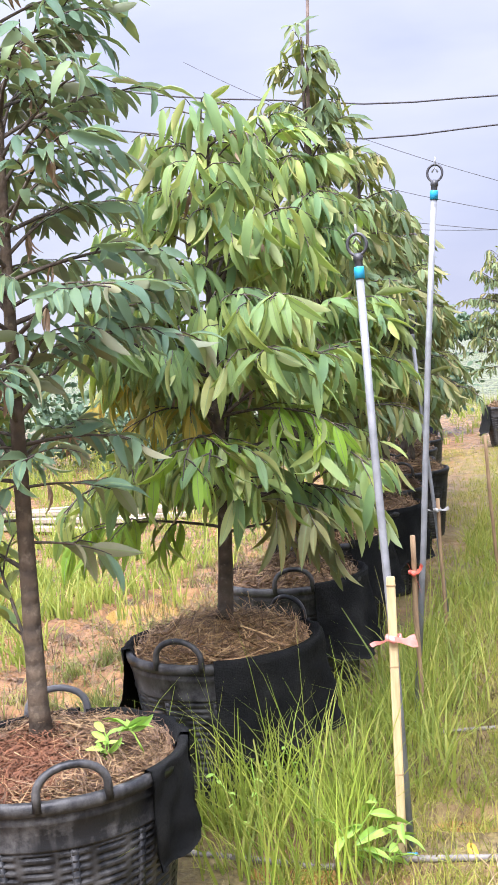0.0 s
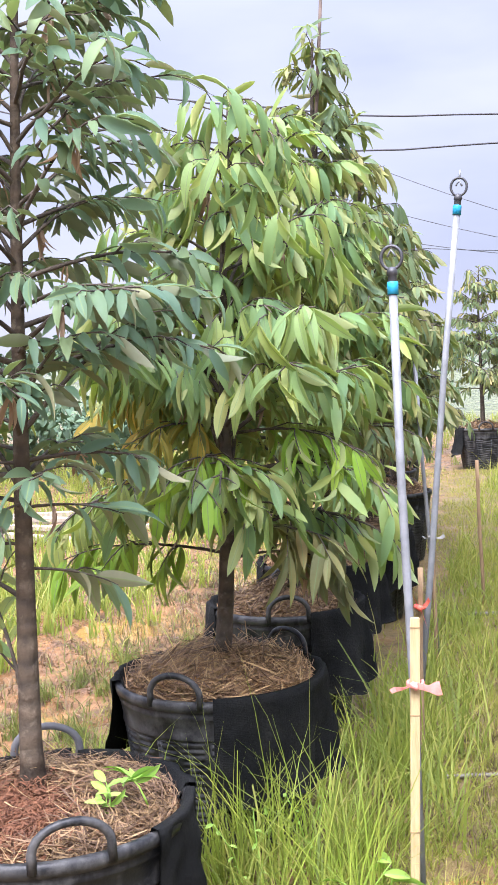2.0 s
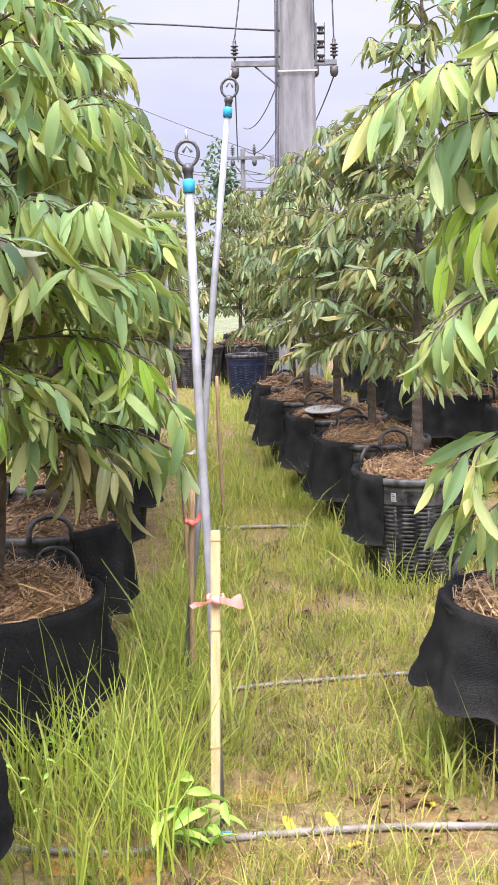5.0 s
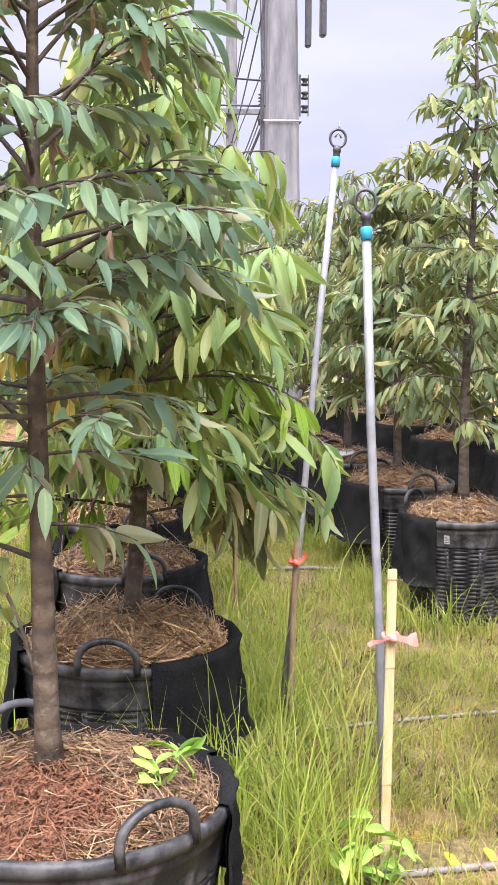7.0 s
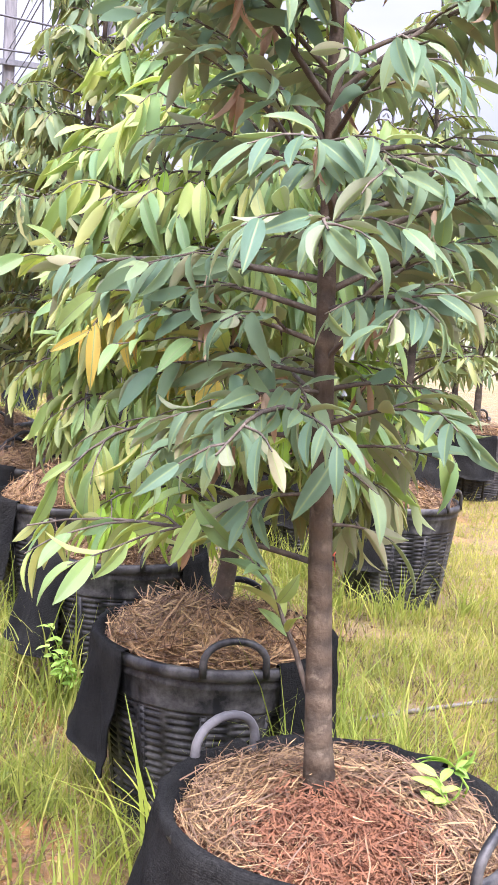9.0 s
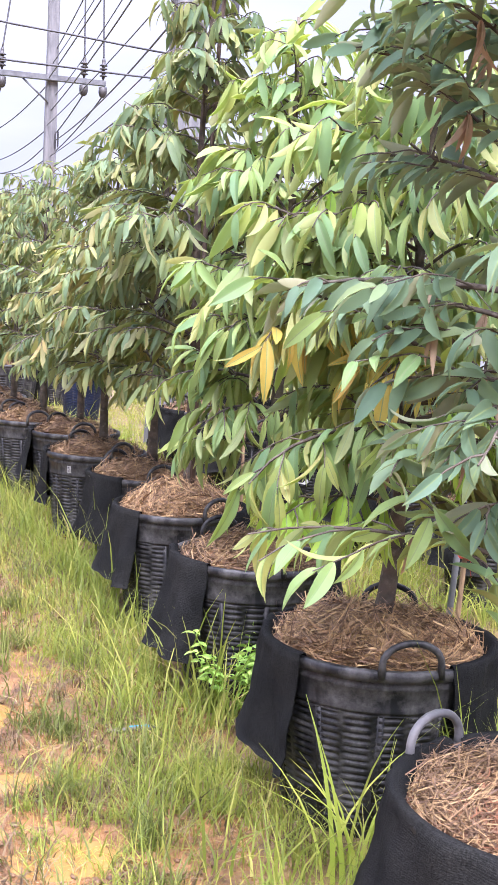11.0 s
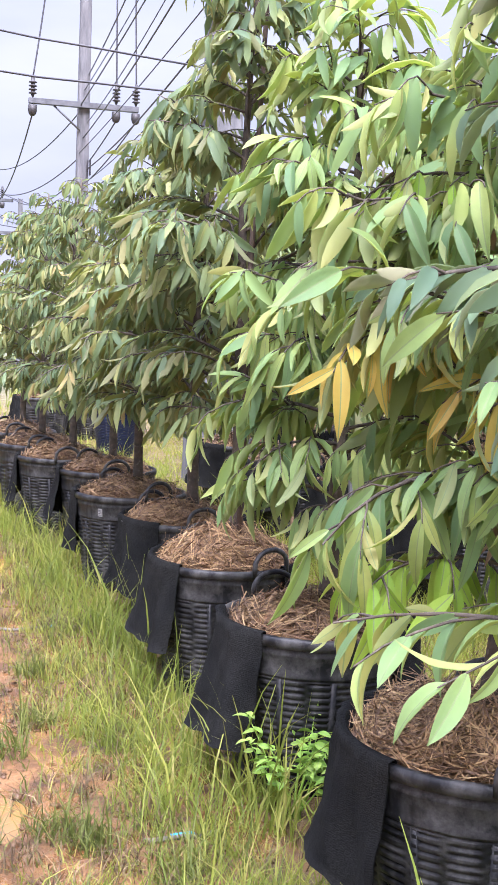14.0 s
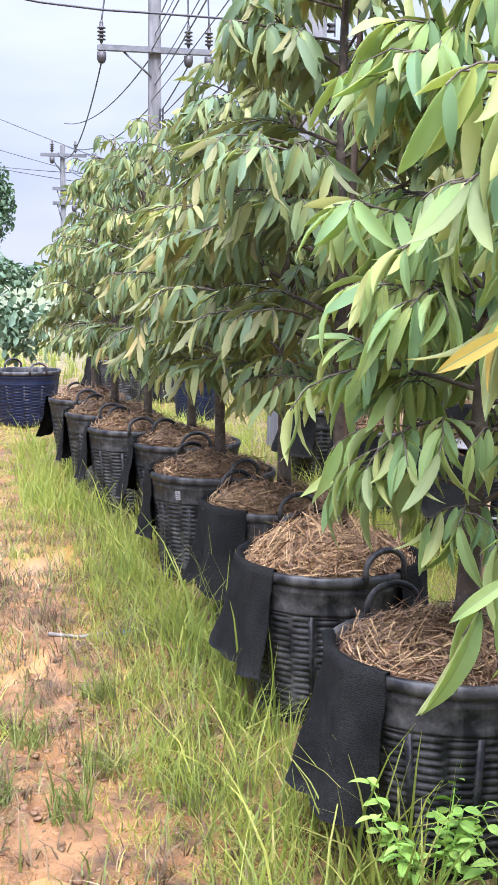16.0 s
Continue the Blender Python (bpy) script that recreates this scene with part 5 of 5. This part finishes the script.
# ---- weeds and fallen leaves ----
def weed(name, at, stems, height, leaf, seed, label, per=6, wide=1.3, droop=0.2, low=0.35):
    rng = np.random.default_rng(seed)
    top = thing(name, label, "weed", pose(*at))
    for s in range(stems):
        a = rng.uniform(0, 6.28)
        out = rng.uniform(0.1, 0.5) * height
        h = height * rng.uniform(0.6, 1.05)
        pts = [(out * u * math.cos(a) + 0.01 * rng.normal(), out * u * math.sin(a) + 0.01 * rng.normal(), h * u) for u in (0, 0.35, 0.7, 1.0)]
        part("stem", mesh_from("stem", *tube(pts, [0.003, 0.0026, 0.002, 0.0012], 6), [WEED]), top)
        pos, way, size = [], [], []
        for k in range(per):
            u = low + (1 - low) * k / max(1, per - 1)
            i = min(int(u * 3), 2)
            p = np.array(pts[i]) + (np.array(pts[i + 1]) - np.array(pts[i])) * (u * 3 - i)
            b = k * 2.2 + rng.normal(0, 0.3)
            pos.append(p)
            way.append(np.array([math.cos(b), math.sin(b), 0.35 - droop * rng.random() * 2]))
            size.append(leaf * rng.uniform(0.7, 1.15))
        for one in leaf_frames(np.array(pos), np.array(way), np.array(size), rng, wide):
            part("leaf", single_leaf([WEED, WEED]), top, at=Matrix([list(r) for r in one] + [[0, 0, 0, 1]]))
    return top


weed("seedling", (-0.535, -0.605, 0.545), 1, 0.11, 0.075, 1, "pale green seedling with a palm of leaves in the straw", per=8, wide=1.25, low=0.8, droop=-0.2)
weed("seedling", (-0.63, -0.66, 0.54), 2, 0.075, 0.055, 2, "small yellow-green seedling sprouting from the straw", per=5, droop=-0.3)
weed("broadleaf_weed", (-0.12, -0.10, 0.0), 3, 0.22, 0.115, 3, "light green broad-leaved weed at the foot of the stake", per=5, wide=1.1)
weed("broadleaf_weed", (-0.02, -0.10, 0.0), 2, 0.16, 0.09, 4, "light green broad-leaved weed at the foot of the stake", per=6, wide=1.2)
weed("mint_weed", (-0.93, 1.36, 0.0), 12, 0.34, 0.05, 5, "small bright green bushy weed against a planter", per=12, wide=1.7, low=0.5)
weed("mint_weed", (-0.36, 0.30, 0.0), 3, 0.32, 0.03, 6, "thin flowering weed among tall grass", per=6, wide=1.5)
weed("mint_weed", (-0.45, 0.02, 0.0), 2, 0.30, 0.03, 7, "thin flowering weed among tall grass", per=6, wide=1.5)


def fallen(at, turn, size, mat, seed):
    me = quads_mesh("fallen_leaf", LEAF_V * np.array([size, size * 1.15, size]), LEAF_Q, [mat, mat], LEAF_I)
    colour = "yellow" if mat is YELLOW_LEAF else "brown"
    return thing("fallen_leaf", f"single dead {colour} leaf lying where it fell", "leaf", pose(at[0], at[1], at[2], 6, 4, turn), me=me)


rng_f = np.random.default_rng(5)
for x, y, s in [(0.31, 0.10, 0.09), (0.19, 0.08, 0.10), (0.40, -0.08, 0.11), (0.62, 0.12, 0.10), (-1.08, 4.45, 0.1)]:
    fallen((x, y, ground_height(x, y) + 0.018), rng_f.uniform(0, 360), s, YELLOW_LEAF, 1)
for k in range(110):
    x, y = rng_f.uniform(-0.1, 1.3), rng_f.uniform(-0.4, 2.6)
    if k % 4 == 1:
        x, y = rng_f.uniform(0.3, 1.0), rng_f.uniform(-0.12, 0.12)
    if k >= 70:   # leaf litter gathered in two hollows of the path
        x, y = rng_f.normal(0.62, 0.07) - 0.12 * (k % 2), rng_f.normal(0.36, 0.04) - 0.14 * (k % 2)
    elif k % 3 == 0:
        x, y = rng_f.uniform(-2.2, -1.3), rng_f.uniform(0.4, 4.5)
    fallen((x, y, ground_height(x, y) + 0.015), rng_f.uniform(0, 360), rng_f.uniform(0.05, 0.11), BROWN_LEAF, k)
fallen((-0.735, 0.38, 0.57), 80, 0.07, YELLOW_LEAF, 2)
fallen((1.0, 2.72, 0.60), 10, 0.12, YELLOW_LEAF, 3)


# ---- power line ----
def insulator(top, x, y, z, down=False, big=1.0):
    prof = [(0.012, 0.0)]
    for k in range(4):
        b = 0.05 + 0.055 * k
        prof += [(0.03, b), (0.065, b + 0.008), (0.06, b + 0.022), (0.03, b + 0.035)]
    prof += [(0.03, 0.30), (0.02, 0.34), (0.0, 0.34)]
    if down:
        prof = [(0.02, 0.0), (0.068, -0.01), (0.07, -0.10), (0.055, -0.15), (0.03, -0.175), (0.0, -0.18)]
    return part("insulator", mesh_from("insulator", *lathe(prof, 16), [PORCELAIN]), top, at=Matrix.Translation((x, y, z)) @ Matrix.Diagonal((big, big, big, 1)))


def utility_pole(at, high, wide, arms, label, band=None, turn=0, box_at=None, big=1.0, fuse=1.0, taper=0.28, rack=None):
    top = thing("utility_pole", label, "utility pole", pose(at[0], at[1], 0.0, 0, 0, turn), "utility poles along the field")
    v, f = [], []
    for i in range(7):
        z = high * i / 6
        w = wide * (1.05 - taper * i / 6) / 2
        c = w * 0.18
        for x, y in ((-w + c, -w), (w - c, -w), (w, -w + c), (w, w - c), (w - c, w), (-w + c, w), (-w, w - c), (-w, -w + c)):
            v.append((x, y, z))
    for i in range(6):
        for k in range(8):
            a, b = i * 8 + k, i * 8 + (k + 1) % 8
            f.append((a, b, b + 8, a + 8))
    f.append(tuple(range(48, 56)))
    part("shaft", mesh_from("shaft", v, f, [CONCRETE], smooth=False), top)
    for x0, x1, z, ins in arms:
        part("crossarm", mesh_from("crossarm", *box(x0, x1, -wide / 2 - 0.09, -wide / 2 + 0.01, z - 0.045 * big ** 0.8, z + 0.045 * big ** 0.8, 0.008), [STEEL], smooth=False), top)
        part("brace", mesh_from("brace", *tube([(x0 * 0.55, -wide / 2 - 0.03, z - 0.05), (-wide * 0.3, -wide / 2 - 0.02, z - 0.45)], 0.018, 6), [STEEL]), top)
        for x in ins:
            insulator(top, x, -wide / 2 - 0.04, z + 0.06, False, big)
            insulator(top, x, -wide / 2 - 0.04, z - 0.06, True, big)
    if band is not None:
        part("band", mesh_from("band", *lathe([(wide * 0.60, band - 0.009), (wide * 0.62, band - 0.006), (wide * 0.62, band + 0.006), (wide * 0.60, band + 0.009)], 4), [BAND], smooth=False), top, at=pose(0, 0, 0, 0, 0, 45))
    if rack is not None:
        x = wide * 0.41
        part("spool_bracket", mesh_from("spool_bracket", *join(box(x, x + 0.02, -0.02, 0.02, rack - 0.2, rack + 0.2, 0.003), box(x + 0.09, x + 0.10, -0.01, 0.01, rack - 0.2, rack + 0.2, 0.002)), [STEEL], smooth=False), top)
        for k in range(3):
            part("spool_insulator", mesh_from("spool_insulator", *lathe([(0.0, -0.035), (0.035, -0.035), (0.04, -0.022), (0.022, -0.008), (0.022, 0.008), (0.04, 0.022), (0.035, 0.035), (0.0, 0.035)], 12), [PORCELAIN]), top, at=Matrix.Translation((x + 0.06, 0.0, rack - 0.13 + 0.13 * k)))
    if box_at is not None:
        x, z = box_at
        for x0, x1, z0, z1 in ((x, x + 0.055 * fuse, z, z + 0.9 * fuse), (x + 0.14 * fuse, x + 0.20 * fuse, z + 0.10 * fuse, z + 0.95 * fuse)):
            part("cutout_fuse", mesh_from("cutout_fuse", *box(x0, x1, -wide / 2 - 0.12, -wide / 2 - 0.02, z0, z1, 0.012), [BLACK_FITTING], smooth=False), top, "black fuse cutout hanging beside the pole")
    return top


utility_pole((0.64, 8.72), 7.0, 0.43, [], "tall square concrete utility pole with a white band", band=3.38, box_at=(0.20, 4.05), taper=0.60, rack=3.65)
utility_pole((0.90, 19.9), 9.5, 0.23, [(-1.00, 0.98, 5.28, (-0.93, 0.57, 0.93))], "slender concrete utility pole with crossarm and insulators", box_at=(0.06, 4.0), big=1.15, fuse=0.35)
utility_pole((0.06, 33.0), 5.0, 0.17, [(-0.62, 0.66, 4.72, (-0.3, 0.35)), (-0.3, 0.9, 3.80, ()), (-0.3, 0.62, 3.40, (0.3, 0.55))], "distant double utility pole with crossarms")
utility_pole((0.94, 33.0), 4.8, 0.17, [], "distant concrete utility pole")


def cable(a, b, sag, r, label="black power cable strung between poles", wob=0.0):
    pts = []
    for i in range(25):
        u = i / 24
        p = Vector(a).lerp(Vector(b), u)
        p.z -= sag * 4 * u * (1 - u) - wob * math.sin(u * 31) * math.sin(u * 9)
        pts.append(p)
    return thing("power_cable", label, "cable", group="cables of the power line", me=mesh_from("power_cable", *tube(pts, r, 5), [CABLE]))


cable((0.48, 8.7, 3.78), (-11.5, 8.7, 7.40), 0.77, 0.010, wob=0.02)
cable((0.48, 8.7, 3.54), (-11.5, 8.7, 7.17), 0.97, 0.010, wob=0.02)
for z0, z1 in ((12.6, 8.6), (10.2, 7.6), (8.2, 7.2), (7.2, 7.7)):   # thin lines far behind
    cable((-14, 40, z0), (0.94, 33.0, z1 * 0.55), 0.5, 0.012)
for k, dx in enumerate((-0.93, 0.57, 0.93)):   # drops from the line above to the insulators, and on below the arm
    cable((0.90 + dx, 19.75, 5.70), (0.90 + dx * (0.62 if k == 0 else 0.9), 19.75, 8.6), 0.14 - 0.05 * k, 0.015, "black drop cable above an insulator")
    cable((0.90 + dx, 19.75, 5.05), (0.4 + dx * 0.5, 32.9, 4.8), 0.7, 0.014)
for k in range(9):
    za, zn = 3.6 + 0.28 * k, 3.7 + 0.36 * k
    cable((0.90 + 0.07 * (k % 3 - 1), 19.8, za), (0.66 + 0.06 * (k % 4 - 1), 8.6, zn), 0.06 + 0.04 * (k % 3), 0.008 if k % 2 else 0.011)
    if k % 3 == 0:
        cable((0.90, 19.8, za), (0.1, 32.9, 4.4 + 0.2 * k), 0.4, 0.013)
for k in range(3):
    cable((0.43 - 0.015 * k, 8.58 - 0.02 * k, 1.0), (0.49 - 0.012 * k, 8.58, 6.8), 0.03 * k, 0.006, "black cable clamped to a pole", 0.01)


# ---- distance ----
def bush(name, at, size, seed, label, leaf=0.16, count=1500, trunk=True, category="tree"):
    rng = np.random.default_rng(seed)
    top = thing(name, label, category, pose(*at))
    lobes = [(rng.normal(0, 0.33, 3) * np.array([size[0], size[1], size[2] * 0.8]), rng.uniform(0.3, 0.55)) for _ in range(11)]
    pos = []
    for n in range(count):
        c, r = lobes[rng.integers(0, len(lobes))]
        d = rng.normal(0, 1, 3)
        d /= np.linalg.norm(d)
        pos.append(c + d * r * np.array(size) * rng.uniform(0.55, 1.1) + np.array([0, 0, size[2] * (1.35 if trunk else 0.75)]))
    pos = np.array(pos)
    pos = pos[pos[:, 2] > 0.05]
    way = rng.normal(0, 1, pos.shape) + np.array([0, 0, -0.3])
    m = leaf_frames(pos, way, leaf * rng.uniform(0.6, 1.4, len(pos)), rng, 1.8)
    tagged(part("crown", leaves_mesh("crown", m, [LEAF_FAR, LEAF_FAR]), top), kind="stuff")
    if trunk:
        shapes = [tube([(0, 0, -0.1), (0.05, 0, size[2] * 0.6), (0, 0.05, size[2] * 1.3)], [0.14, 0.11, 0.05], 8)]
        for k in range(5):
            a = k * 1.3
            shapes.append(tube([(0.03, 0, size[2] * 0.6), (math.cos(a) * size[0] * 0.4, math.sin(a) * size[1] * 0.4, size[2] * 1.4)], [0.06, 0.02], 6))
        part("trunk", mesh_from("trunk", *join(*shapes), [BARK]), top)
    return top


bush("broadleaf_tree", (-1.6, 92.0, 0), (1.7, 2.5, 5.0), 2, "airy dark green broadleaf tree in the distance", 0.42, 1200)
for k in range(18):
    rr = np.random.default_rng(100 + k)
    x = -40 + 5.4 * k + rr.uniform(-1, 1)
    bush("hedge_tree", (x, 74 + rr.uniform(-4, 6), 0), (3.6, 3.0, rr.uniform(1.1, 1.6)), 30 + k, "green tree in the far hedge line", 0.42, 900)
for k in range(11):
    rr = np.random.default_rng(200 + k)
    bush("shrub", (-11.5 + 0.95 * k, 10.5 + rr.uniform(-1, 2.5) + (2.5 if k > 7 else 0), 0), (1.0, 0.9, rr.uniform(0.7, 1.1)), 60 + k, "leafy green shrub behind the muddy track", 0.13, 900, trunk=False, category="shrub")


def crate(at, turn):
    top = thing("plastic_crate", "red slatted plastic crate standing in the grass", "crate", pose(at[0], at[1], 0.0, 0, 0, turn))
    for k in range(5):
        z = 0.03 + 0.065 * k
        for y in (-0.18, 0.18):
            part("slat", mesh_from("slat", *box(-0.26, 0.26, y - 0.006, y + 0.006, z, z + 0.042, 0.003), [PLASTIC_RED], smooth=False), top)
        for x in (-0.26, 0.26):
            part("slat", mesh_from("slat", *box(x - 0.006, x + 0.006, -0.18, 0.18, z, z + 0.042, 0.003), [PLASTIC_RED], smooth=False), top)
    for x in (-0.26, 0.26):
        for y in (-0.18, 0.18):
            part("corner_post", mesh_from("corner_post", *box(x - 0.014, x + 0.014, y - 0.014, y + 0.014, 0.0, 0.345, 0.003), [PLASTIC_RED], smooth=False), top)
    return top


crate((-3.80, 3.85), 20)
for k in range(6):
    thing("timber_plank", "bleached timber plank lying in a pile beyond the track", "plank", pose(-4.6 + 0.1 * k, 6.6 + 0.14 * k, 0.04 + 0.05 * (k % 3), 0, 0, 8 * k - 20), "timber pile",
          me=mesh_from("timber_plank", *box(-1.1, 1.1, -0.06, 0.06, -0.02, 0.02, 0.004), [TIMBER], smooth=False))
